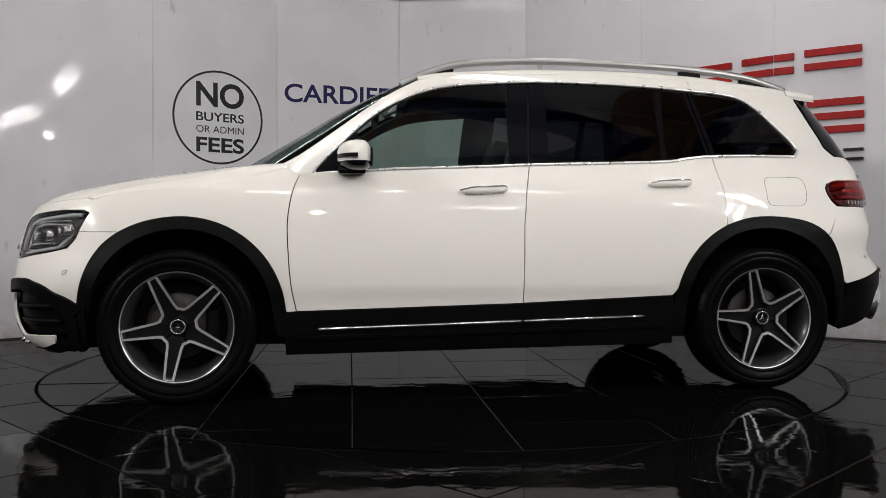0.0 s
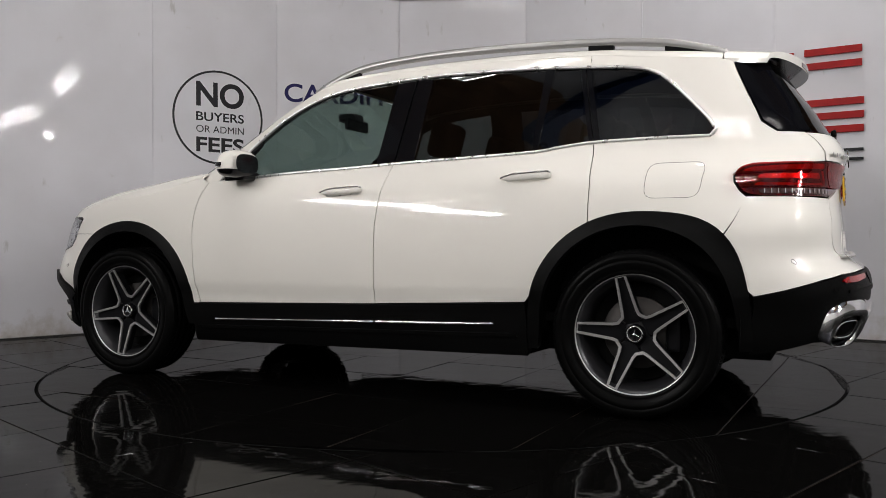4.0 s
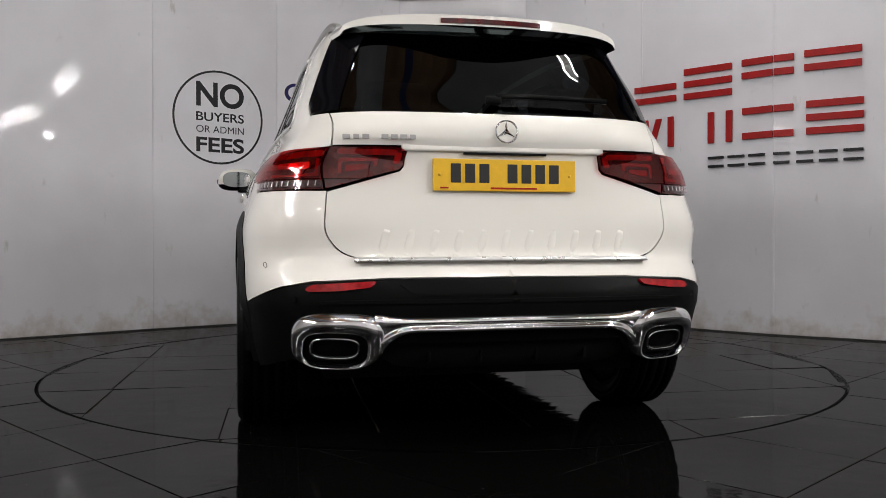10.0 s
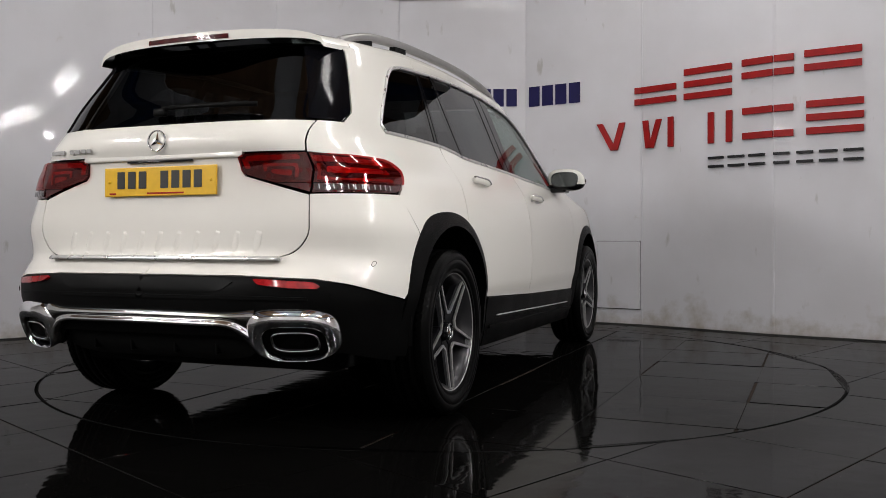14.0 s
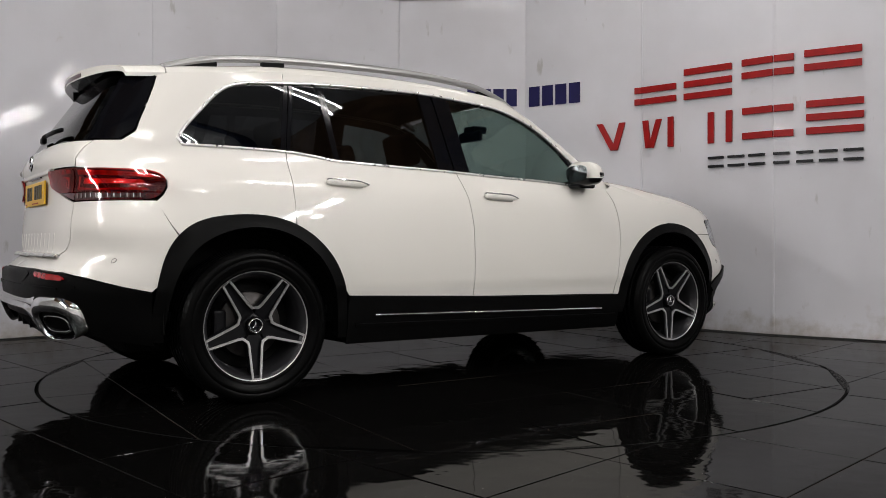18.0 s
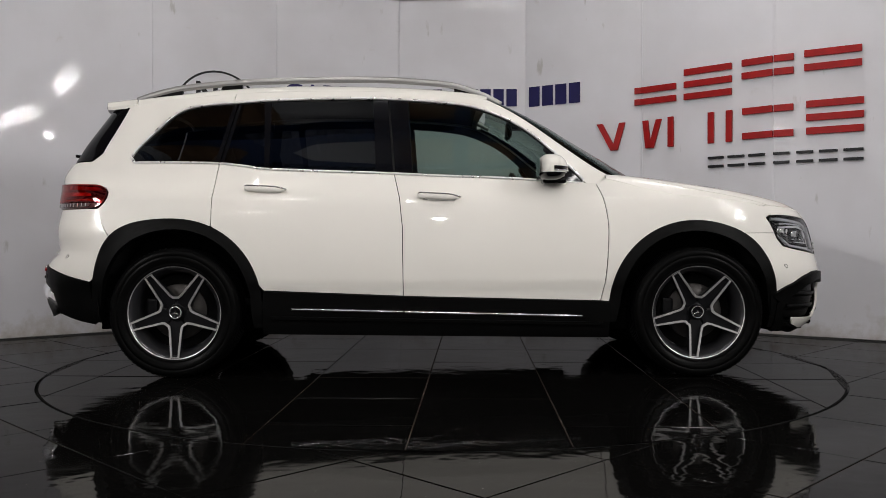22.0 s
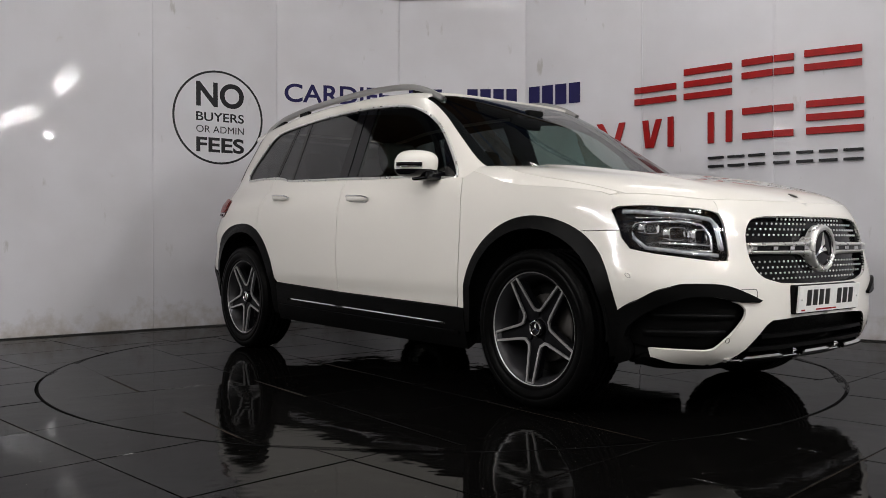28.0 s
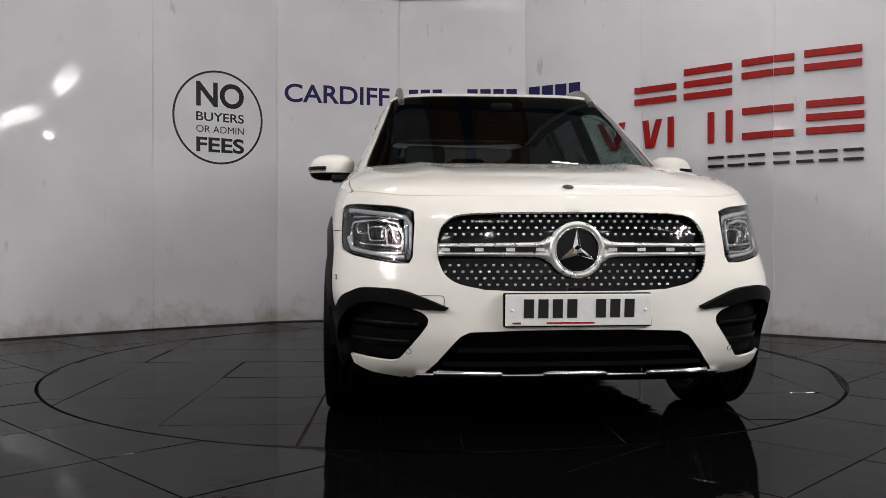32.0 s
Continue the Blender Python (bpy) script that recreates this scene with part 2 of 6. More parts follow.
def smooth_line(pts, k=5, closed=False):
    """Catmull-Rom through the points."""
    n = len(pts)
    out = []
    P = [np.array(p, float) for p in pts]
    for i in range(n if closed else n - 1):
        p1, p2 = P[i], P[(i + 1) % n]
        p0 = P[i - 1] if closed or i > 0 else 2 * p1 - p2
        p3 = P[(i + 2) % n] if closed or i < n - 2 else 2 * p2 - p1
        for j in range(k):
            t = j / k
            out.append(tuple(0.5 * (2 * p1 + (p2 - p0) * t + (2 * p0 - 5 * p1 + 4 * p2 - p3) * t * t + (3 * p1 - p0 - 3 * p2 + p3) * t ** 3)))
    if not closed:
        out.append(tuple(P[-1]))
    return out


def extrude_flat(poly, depth, to_world, name, material, parent=None, label="", bevel=0.0):
    """A flat outline (a, b) with thickness, placed by a matrix: a to x, b to z, thickness along y."""
    bm = bmesh.new()
    vs = [bm.verts.new((p[0], 0, p[1])) for p in poly]
    face = bm.faces.new(vs)
    got = bmesh.ops.extrude_face_region(bm, geom=[face])
    bmesh.ops.translate(bm, vec=(0, -depth, 0), verts=[v for v in got["geom"] if isinstance(v, bmesh.types.BMVert)])
    bmesh.ops.recalc_face_normals(bm, faces=bm.faces[:])
    if bevel:
        bmesh.ops.bevel(bm, geom=bm.edges[:], offset=bevel, segments=1, affect="EDGES")
    bmesh.ops.transform(bm, matrix=to_world, verts=bm.verts)
    return part(name, bm, material, parent, label, smooth=False)


# ---- floor, turntable, wall, hall ----
def tile_material(name):
    m = mat(name, (0.005, 0.005, 0.005), 0.06, spec=0.5)
    nt = m.node_tree
    b = nt.nodes["Principled BSDF"]
    b.inputs["IOR"].default_value = 1.30
    tc = nt.nodes["Texture Coordinate"]
    info = nt.nodes.new("ShaderNodeObjectInfo")
    # each tile a shade of its own
    sh = nt.nodes.new("ShaderNodeMapRange")
    sh.inputs["To Min"].default_value, sh.inputs["To Max"].default_value = 0.0012, 0.0024
    nt.links.new(info.outputs["Random"], sh.inputs["Value"])
    # bright mica specks
    vo = nt.nodes.new("ShaderNodeTexVoronoi")
    vo.inputs["Scale"].default_value = 24
    nt.links.new(tc.outputs["Object"], vo.inputs["Vector"])
    lt = nt.nodes.new("ShaderNodeMath")
    lt.operation = "LESS_THAN"
    lt.inputs[1].default_value = 0.042
    nt.links.new(vo.outputs["Distance"], lt.inputs[0])
    pick = nt.nodes.new("ShaderNodeSeparateColor")
    nt.links.new(vo.outputs["Color"], pick.inputs[0])
    gt = nt.nodes.new("ShaderNodeMath")
    gt.operation = "GREATER_THAN"
    gt.inputs[1].default_value = 0.5
    nt.links.new(pick.outputs[0], gt.inputs[0])
    both = nt.nodes.new("ShaderNodeMath")
    both.operation = "MULTIPLY"
    nt.links.new(lt.outputs[0], both.inputs[0])
    nt.links.new(gt.outputs[0], both.inputs[1])
    mix = nt.nodes.new("ShaderNodeMix")
    mix.data_type = "RGBA"
    nt.links.new(both.outputs[0], mix.inputs[0])
    nt.links.new(sh.outputs[0], mix.inputs[6])
    mix.inputs[7].default_value = (0.8, 0.77, 0.7, 1)
    nt.links.new(mix.outputs[2], b.inputs["Base Color"])
    # wiped smears in the gloss
    n = nt.nodes.new("ShaderNodeTexNoise")
    n.inputs["Scale"].default_value, n.inputs["Detail"].default_value, n.inputs["Distortion"].default_value = 2.2, 7, 0.8
    nt.links.new(tc.outputs["Object"], n.inputs["Vector"])
    mr = nt.nodes.new("ShaderNodeMapRange")
    mr.inputs["From Min"].default_value, mr.inputs["From Max"].default_value = 0.35, 0.72
    mr.inputs["To Min"].default_value, mr.inputs["To Max"].default_value = 0.02, 0.09
    nt.links.new(n.outputs["Fac"], mr.inputs["Value"])
    nt.links.new(mr.outputs[0], b.inputs["Roughness"])
    n2 = nt.nodes.new("ShaderNodeTexNoise")
    n2.inputs["Scale"].default_value, n2.inputs["Detail"].default_value = 3.6, 3
    nt.links.new(tc.outputs["Object"], n2.inputs["Vector"])
    bp = nt.nodes.new("ShaderNodeBump")
    bp.inputs["Strength"].default_value, bp.inputs["Distance"].default_value = 0.4, 0.006
    nt.links.new(n2.outputs["Fac"], bp.inputs["Height"])
    nt.links.new(bp.outputs["Normal"], b.inputs["Normal"])
    # an even near-black diffuse share that weakens the mirror reflection
    matte_black = nt.nodes.new("ShaderNodeBsdfDiffuse")
    matte_black.inputs["Color"].default_value = (0.0022, 0.0020, 0.0018, 1)
    matte_mix = nt.nodes.new("ShaderNodeMixShader")
    matte_mix.inputs[0].default_value = 0.47
    nt.links.new(b.outputs[0], matte_mix.inputs[1])
    nt.links.new(matte_black.outputs[0], matte_mix.inputs[2])
    nt.links.new(matte_mix.outputs[0], nt.nodes["Material Output"].inputs["Surface"])
    return m


def wall_material():
    m = mat("studio_wall_white", (0.62, 0.60, 0.63), 0.5, spec=0.25, coat=0.20)
    nt = m.node_tree
    b = nt.nodes["Principled BSDF"]
    tc = nt.nodes["Texture Coordinate"]
    n = nt.nodes.new("ShaderNodeTexNoise")
    n.inputs["Scale"].default_value, n.inputs["Detail"].default_value = 1.6, 8
    nt.links.new(tc.outputs["Object"], n.inputs["Vector"])
    r = nt.nodes.new("ShaderNodeValToRGB")
    r.color_ramp.elements[0].position, r.color_ramp.elements[0].color = 0.32, (0.640, 0.632, 0.660, 1)
    r.color_ramp.elements[1].position, r.color_ramp.elements[1].color = 0.62, (0.700, 0.696, 0.732, 1)
    nt.links.new(n.outputs["Fac"], r.inputs["Fac"])
    # scuffs and dirty drips
    n3 = nt.nodes.new("ShaderNodeTexNoise")
    n3.inputs["Scale"].default_value, n3.inputs["Detail"].default_value = 9.0, 8
    st = nt.nodes.new("ShaderNodeMapping")
    st.inputs["Scale"].default_value = (1.0, 1.0, 0.35)
    nt.links.new(tc.outputs["Object"], st.inputs["Vector"])
    nt.links.new(st.outputs[0], n3.inputs["Vector"])
    cr = nt.nodes.new("ShaderNodeValToRGB")
    cr.color_ramp.elements[0].position, cr.color_ramp.elements[0].color = 0.68, (0, 0, 0, 1)
    cr.color_ramp.elements[1].position, cr.color_ramp.elements[1].color = 0.76, (1, 1, 1, 1)
    nt.links.new(n3.outputs["Fac"], cr.inputs["Fac"])
    mix = nt.nodes.new("ShaderNodeMix")
    mix.data_type = "RGBA"
    nt.links.new(cr.outputs["Color"], mix.inputs[0])
    nt.links.new(r.outputs["Color"], mix.inputs[6])
    mix.inputs[7].default_value = (0.50, 0.487, 0.485, 1)
    nt.links.new(mix.outputs[2], b.inputs["Base Color"])
    # brown scuffs and splashes along the foot of the boards
    sp = nt.nodes.new("ShaderNodeSeparateXYZ")
    nt.links.new(tc.outputs["Object"], sp.inputs[0])
    low = nt.nodes.new("ShaderNodeMapRange")
    low.inputs["From Min"].default_value, low.inputs["From Max"].default_value = 0.0, 0.34
    low.inputs["To Min"].default_value, low.inputs["To Max"].default_value = 0.24, -0.10
    nt.links.new(sp.outputs["Z"], low.inputs["Value"])
    n5 = nt.nodes.new("ShaderNodeTexNoise")
    n5.inputs["Scale"].default_value, n5.inputs["Detail"].default_value, n5.inputs["Roughness"].default_value = 5.0, 9, 0.65
    nt.links.new(tc.outputs["Object"], n5.inputs["Vector"])
    add = nt.nodes.new("ShaderNodeMath")
    add.operation = "ADD"
    nt.links.new(low.outputs[0], add.inputs[0])
    nt.links.new(n5.outputs["Fac"], add.inputs[1])
    spl = nt.nodes.new("ShaderNodeValToRGB")
    spl.color_ramp.elements[0].position, spl.color_ramp.elements[0].color = 0.55, (0, 0, 0, 1)
    spl.color_ramp.elements[1].position, spl.color_ramp.elements[1].color = 0.95, (1, 1, 1, 1)
    nt.links.new(add.outputs[0], spl.inputs["Fac"])
    mix2 = nt.nodes.new("ShaderNodeMix")
    mix2.data_type = "RGBA"
    nt.links.new(spl.outputs["Color"], mix2.inputs[0])
    nt.links.new(mix.outputs[2], mix2.inputs[6])
    mix2.inputs[7].default_value = (0.36, 0.31, 0.25, 1)
    nt.links.new(mix2.outputs[2], b.inputs["Base Color"])
    # slightly bowed boards
    n2 = nt.nodes.new("ShaderNodeTexNoise")
    n2.inputs["Scale"].default_value, n2.inputs["Detail"].default_value = 1.3, 2
    nt.links.new(tc.outputs["Object"], n2.inputs["Vector"])
    bp = nt.nodes.new("ShaderNodeBump")
    bp.inputs["Strength"].default_value, bp.inputs["Distance"].default_value = 0.03, 0.02
    nt.links.new(n2.outputs["Fac"], bp.inputs["Height"])
    nt.links.new(bp.outputs["Normal"], b.inputs["Normal"])
    return m


TILE = tile_material("black_polished_tile")
GROUT = mat("grey_grout", (0.026, 0.019, 0.015), 0.9, spec=0.1, vary=0.5, scale=6, bump=0.3, bump_scale=80)
GAP = mat("dark_gap", (0.004, 0.004, 0.004), 0.9, spec=0.05)
WALL_WHITE = wall_material()
RING_R = 2.242

# ground under everything
bm = bmesh.new()
bmesh.ops.create_grid(bm, x_segments=2, y_segments=2, size=14.0)
bmesh.ops.translate(bm, vec=(0, 4, -0.03), verts=bm.verts)
tagged(part("floor_bed", bm, GAP, smooth=False), "dark concrete bed under the tiled floor", "floor", kind="structure")


rng = random.Random(4)


def circle_poly(r, n=96):
    return [(r * math.cos(2 * math.pi * i / n), r * math.sin(2 * math.pi * i / n)) for i in range(n)]


def clip_convex(poly, rect):
    """Keeps what lies in a (convex, anticlockwise) outline."""
    out = list(poly)
    for i in range(len(rect)):
        a, b = rect[i], rect[(i + 1) % len(rect)]
        src, out = out, []
        for j, p in enumerate(src):
            q = src[(j + 1) % len(src)]
            da = (b[0] - a[0]) * (p[1] - a[1]) - (b[1] - a[1]) * (p[0] - a[0])
            db = (b[0] - a[0]) * (q[1] - a[1]) - (b[1] - a[1]) * (q[0] - a[0])
            if da >= 0:
                out.append(p)
            if da * db < 0:
                t = da / (da - db)
                out.append((p[0] + (q[0] - p[0]) * t, p[1] + (q[1] - p[1]) * t))
        if len(out) < 3:
            return []
    return out


def prism(poly, top, depth, bev=0.0015, tilt=0.0):
    """A slab with a chamfered upper edge, lying a little out of level."""
    ax, ay = rng.uniform(-tilt, tilt), rng.uniform(-tilt, tilt)
    n = len(poly)
    cx, cy = sum(p[0] for p in poly) / n, sum(p[1] for p in poly) / n

    def shrink(p, d):
        v = Vector((p[0] - cx, p[1] - cy))
        k = max(0.0, 1 - d / max(v.length, 0.01))
        return (cx + v.x * k, cy + v.y * k)
    def lean(p, z):
        return (p[0], p[1], z + ax * (p[0] - cx) + ay * (p[1] - cy))
    verts = [lean(shrink(p, bev), top) for p in poly] + [lean(p, top - bev) for p in poly] + [(*p, top - depth) for p in poly]
    faces = [tuple(range(n))]
    for i in range(n):
        j = (i + 1) % n
        faces += [(i, n + i, n + j, j), (n + i, 2 * n + i, 2 * n + j, n + j)]
    return verts, faces


floor = thing("floor", "polished black square floor tiles with grey grout lines", "floor", kind="structure")
v, f = [], []
ring_n = 128
for i in range(ring_n):
    a = 2 * math.pi * i / ring_n
    v += [(HUB.x + (RING_R + 0.006) * math.cos(a), HUB.y + (RING_R + 0.006) * math.sin(a), -0.0035), (HUB.x + 13 * math.cos(a), HUB.y + 13 * math.sin(a), -0.0035)]
for i in range(ring_n):
    j = (i + 1) % ring_n
    f.append((2 * i, 2 * i + 1, 2 * j + 1, 2 * j))
part_data("grout", v, f, GROUT, floor, "grey cement grout", smooth=False)


def outer_tile(ia, ib):
    """Corner points of one diagonal floor tile, or nothing where the turntable is."""
    g = 0.0022 + 0.0008 * rng.random()
    pts = []
    for da, db in ((0, 0), (1, 0), (1, 1), (0, 1)):
        a = 1.20 + (ia + da) * 0.61 + (g if da == 0 else -g)
        b = 1.64 + (ib + db) * 0.61 + (g if db == 0 else -g)
        pts.append(((a - b) * 0.70711, (a + b) * 0.70711))
    return pts


far_v, far_f = [], []
for ia in range(-18, 22):
    for ib in range(-18, 22):
        pts = outer_tile(ia, ib)
        cx, cy = sum(p[0] for p in pts) / 4, sum(p[1] for p in pts) / 4
        d = math.hypot(cx - HUB.x, cy - HUB.y)
        if d > 10 or d < RING_R - 0.45:
            continue
        if d < RING_R + 0.45:
            out = []
            for p in dense(pts, 0.03):
                q = Vector((p[0] - HUB.x, p[1] - HUB.y))
                if q.length >= RING_R + 0.006:
                    out.append(p)
                else:
                    q = q.normalized() * (RING_R + 0.006)
                    out.append((HUB.x + q.x, HUB.y + q.y))
            clean = [p for k, p in enumerate(out) if math.hypot(p[0] - out[k - 1][0], p[1] - out[k - 1][1]) > 1e-4]
            if len(clean) < 3 or all(abs(math.hypot(p[0] - HUB.x, p[1] - HUB.y) - RING_R - 0.006) < 1e-3 for p in clean):
                continue
            pts = clean
        lift = rng.uniform(-0.0006, 0.0006)
        near = -3.6 < cx < 3.6 and 1.2 < cy < 8.4
        vv, ff = prism(pts, lift, 0.012, tilt=0.0016)
        if near:
            part_data("tile", vv, ff, TILE, floor, smooth=False)
        else:
            k = len(far_v)
            far_v += vv
            far_f += [tuple(i + k for i in q) for q in ff]
tagged(part_data("tile_field", far_v, far_f, TILE, floor, "black tiles beyond the studio", smooth=False), kind="stuff")

# the turning disc: tiles laid in a bond, cut round
turntable = thing("turntable", "round black-tiled turntable flush with the studio floor", "turntable", m=disc_pose(0))
v, f = lathe([(0.001, -0.0035), (RING_R - 0.004, -0.0035), (RING_R - 0.002, -0.028), (0.001, -0.028)], 128, "z")
part_data("base_disc", v, f, GROUT, turntable, "grey grout bed", smooth=False)
v, f = lathe([(RING_R - 0.009, -0.006), (RING_R - 0.009, 0.0), (RING_R - 0.003, 0.0), (RING_R - 0.003, -0.02)], 160, "z")
part_data("edge_trim", v, f, GAP, turntable, "thin dark metal edge strip", smooth=False)
disc = circle_poly(RING_R - 0.010, 128)
ca, sa = math.cos(radians(-2.5)), math.sin(radians(-2.5))
for iy in range(-5, 5):
    for ix in range(-5, 5):
        g = 0.0018 + 0.0012 * rng.random()
        x0, y0 = -0.05 + ix * 0.6, -0.01 + iy * 0.6
        rect = [(x0 + g, y0 + g), (x0 + 0.6 - g, y0 + g), (x0 + 0.6 - g, y0 + 0.6 - g), (x0 + g, y0 + 0.6 - g)]
        skew = rng.uniform(-0.006, 0.006)
        rect = [(x * ca - (y + skew) * sa, x * sa + (y + skew) * ca) for x, y in rect]
        pts = clip_convex(disc, rect)
        if len(pts) < 3:
            continue
        vv, ff = prism(pts, rng.uniform(-0.0012, -0.0004), 0.01, tilt=0.0036)
        part_data("tile", vv, ff, TILE, turntable, smooth=False)

# the curved studio wall, of upright glossy boards
SEAMS = [(-4.55, 4.2), (-4.12, 5.35), (-3.306, 6.364), (-2.41, 7.105), (-1.506, 7.758), (-0.412, 8.08), (0.776, 8.03), (1.727, 7.425),
         (2.569, 6.637), (3.527, 5.996), (4.35, 5.15), (4.75, 4.0)]
WALL_H = 3.0
wall = thing("wall_curved", "curved glossy white studio wall of tall boards", "wall", kind="structure")


def board_frame(i):
    """Matrix of a board: x along it, z up, -y towards the room."""
    a, b = Vector((*SEAMS[i], 0)), Vector((*SEAMS[i + 1], 0))
    d = (b - a).normalized()
    return Matrix.Translation(a) @ Matrix(((d.x, -d.y, 0, 0), (d.y, d.x, 0, 0), (0, 0, 1, 0), (0, 0, 0, 1))), (b - a).length


for i in range(len(SEAMS) - 1):
    m, L = board_frame(i)
    bm = box_bm(L - 0.004, 0.03, WALL_H - 0.006, (L / 2, 0.0155, WALL_H / 2 + 0.006), 0.003, 1)
    bmesh.ops.transform(bm, matrix=m, verts=bm.verts)
    part("panel", bm, WALL_WHITE, wall, smooth=False)
    # bead over the joint
    wide = 0.020 if i in (7, 8) else 0.007
    bm = box_bm(wide, 0.005, WALL_H - 0.02, (0.0, -0.0015, WALL_H / 2), 0.0015, 1)
    bmesh.ops.transform(bm, matrix=m, verts=bm.verts)
    if i:
        part("joint_strip", bm, WALL_WHITE, wall, smooth=False)
    else:
        bm.free()
m, L = board_frame(6)
bm = box_bm(0.402, 0.004, 0.60, (0.918, -0.002, 0.437), 0.0, 1)
bmesh.ops.transform(bm, matrix=m, verts=bm.verts)
part("hatch_gap", bm, GAP, wall, "dark gap round the hatch", smooth=False)
bm = box_bm(0.392, 0.014, 0.59, (0.918, -0.007, 0.437), 0.002, 1)
bmesh.ops.transform(bm, matrix=m, verts=bm.verts)
part("access_hatch", bm, WALL_WHITE, wall, "flat white hatch cover", smooth=False)

# the hall around
hall = [("wall_north", 20, 0.3, 7.0, (0, 13.0, 3.5)), ("wall_south", 20, 0.3, 7.0, (0, -7.0, 3.5)),
        ("wall_east", 0.3, 20, 7.0, (9.5, 3.0, 3.5)), ("wall_west", 0.3, 20, 7.0, (-9.5, 3.0, 3.5))]
for nm, sx, sy, sz, c in hall:
    tagged(part(nm, box_bm(sx, sy, sz, c), HALL_WALL, smooth=False), "grey block wall of the hall", "wall", kind="structure")
v, f = [], []
for i in range(81):
    x = -9.5 + 19 * i / 80
    z = 6.2 + (0.03 if i % 2 else 0.0)
    v += [(x, -7, z), (x, 13, z)]
    if i:
        f.append((2 * i - 2, 2 * i - 1, 2 * i + 1, 2 * i))
tagged(part_data("ceiling", v, f, ROOF_SHEET, smooth=False), "ribbed brown roof sheets of the hall", "ceiling", kind="structure")


# pale strips out of view, added to lighten the reflections in the car's glass
ROOF_PANEL = mat("pale_roof_panel", (0.46, 0.48, 0.52), 0.7, vary=0.15, scale=2)
for x0, x1 in ((-6.9, -4.9), (-2.3, -0.5), (1.3, 3.6), (5.8, 7.8)):
    tagged(part("ceiling_panel", box_bm(x1 - x0, 19.0, 0.03, ((x0 + x1) / 2, 3.0, 6.17), 0.004, 1), ROOF_PANEL, smooth=False), "pale grey roof panel of the hall, added out of view for reflections", "ceiling", kind="structure")


def steel_beam(path, label):
    """An I-section along a path."""
    w, h, t = 0.09, 0.14, 0.014
    ring = [(-w, -h), (w, -h), (w, -h + t), (t / 2, -h + t), (t / 2, h - t), (w, h - t), (w, h), (-w, h), (-w, h - t), (-t / 2, h - t), (-t / 2, -h + t), (-w, -h + t)]
    vv, ff = sweep(path, ring, up=(0, 0.02, 1))
    return tagged(part_data("steel_beam", vv, ff, BLUE_STEEL, smooth=False), label, "beam", "roof beams of the hall")


for y in (-4.0, 1.2, 9.2):
    steel_beam([(-9.3, y, 5.0), (0, y, 5.95), (9.3, y, 5.0)], "blue painted steel roof beam across the hall")
for x in (-5.2, 0.3, 5.2):
    steel_beam([(x, -6.8, 5.55), (x, 12.8, 5.55)], "blue painted steel purlin along the hall")
steel_beam([(-9.4, 8.9, 3.55), (9.4, 8.9, 3.55)], "blue painted steel rail behind the studio wall")


def tube_fitting(m, length):
    fit = thing("tube_fitting", "unseen white twin-tube fluorescent batten hung on thin rods", "light fitting", "twin-tube fittings", m=m)
    half = length / 2
    part("housing", box_bm(length + 0.06, 0.13, 0.06, (0, 0, 0.0), 0.008), FITTING_WHITE, fit, smooth=False)
    for y in (-0.085, 0.085):
        vv, ff = sweep([(-half, y, -0.055), (half, y, -0.055)], oval(0.014, 0.014, 12))
        part_data("tube", vv, ff, TUBE, fit, "lit white tube")
    for x in (-half - 0.012, half + 0.012):
        part("end_cap", box_bm(0.03, 0.23, 0.05, (x, 0, -0.05), 0.006), FITTING_WHITE, fit, smooth=False)
    for x in (-0.4 * length, 0.4 * length):
        q = m @ Vector((x, 0, 0.03))
        vv, ff = sweep([q, (q.x, q.y, 6.21)], oval(0.004, 0.004, 6), up=(0, 1, 0))
        part_data("rod", [m.inverted() @ p for p in vv], ff, STEEL, fit)
    return fit


for m, reach, watts in HUNG:
    tube_fitting(m, reach)


def lamp_stand(p):
    """A round lamp head on a pole with three feet."""
    st = thing("lamp_stand", "lit round lamp on a thin black floor stand", "lamp")
    head = look(p, AIM)
    vv, ff = lathe([(0.0, 0.02), (0.06, 0.02), (0.095, -0.04), (0.10, -0.08), (0.09, -0.08)], 24, "z")
    part_data("lamp_head", [head @ Vector(q) for q in vv], ff, PLASTIC, st, "black round lamp head")
    back = head @ Vector((0, 0, 0.02))
    vv, ff = sweep([(back.x, back.y, 0.0), (back.x, back.y, back.z)], oval(0.014, 0.014, 8), up=(0, 1, 0))
    part_data("pole", vv, ff, PLASTIC, st)
    for k in range(3):
        a = radians(120 * k + 20)
        vv, ff = sweep([(back.x, back.y, 0.45), (back.x + 0.42 * math.cos(a), back.y + 0.42 * math.sin(a), 0.01)], oval(0.010, 0.010, 6), up=(0.3, 0.2, 1))
        part_data("leg", vv, ff, PLASTIC, st)
    return st


lamp_stand(ROUND[1][0])
pend = thing("pendant_lamp", "small black pendant lamp hung on a cable over the floor", "lamp")
head = look(ROUND[0][0], AIM)
vv, ff = lathe([(0.0, 0.02), (0.06, 0.02), (0.095, -0.04), (0.10, -0.08), (0.09, -0.08)], 24, "z")
part_data("lamp_head", [head @ Vector(q) for q in vv], ff, PLASTIC, pend, "black round lamp head")
vv, ff = sweep([(5.04, 0.8, 2.68), (5.04, 0.8, 6.2)], oval(0.004, 0.004, 6), up=(0, 1, 0))
part_data("cable", vv, ff, PLASTIC, pend)


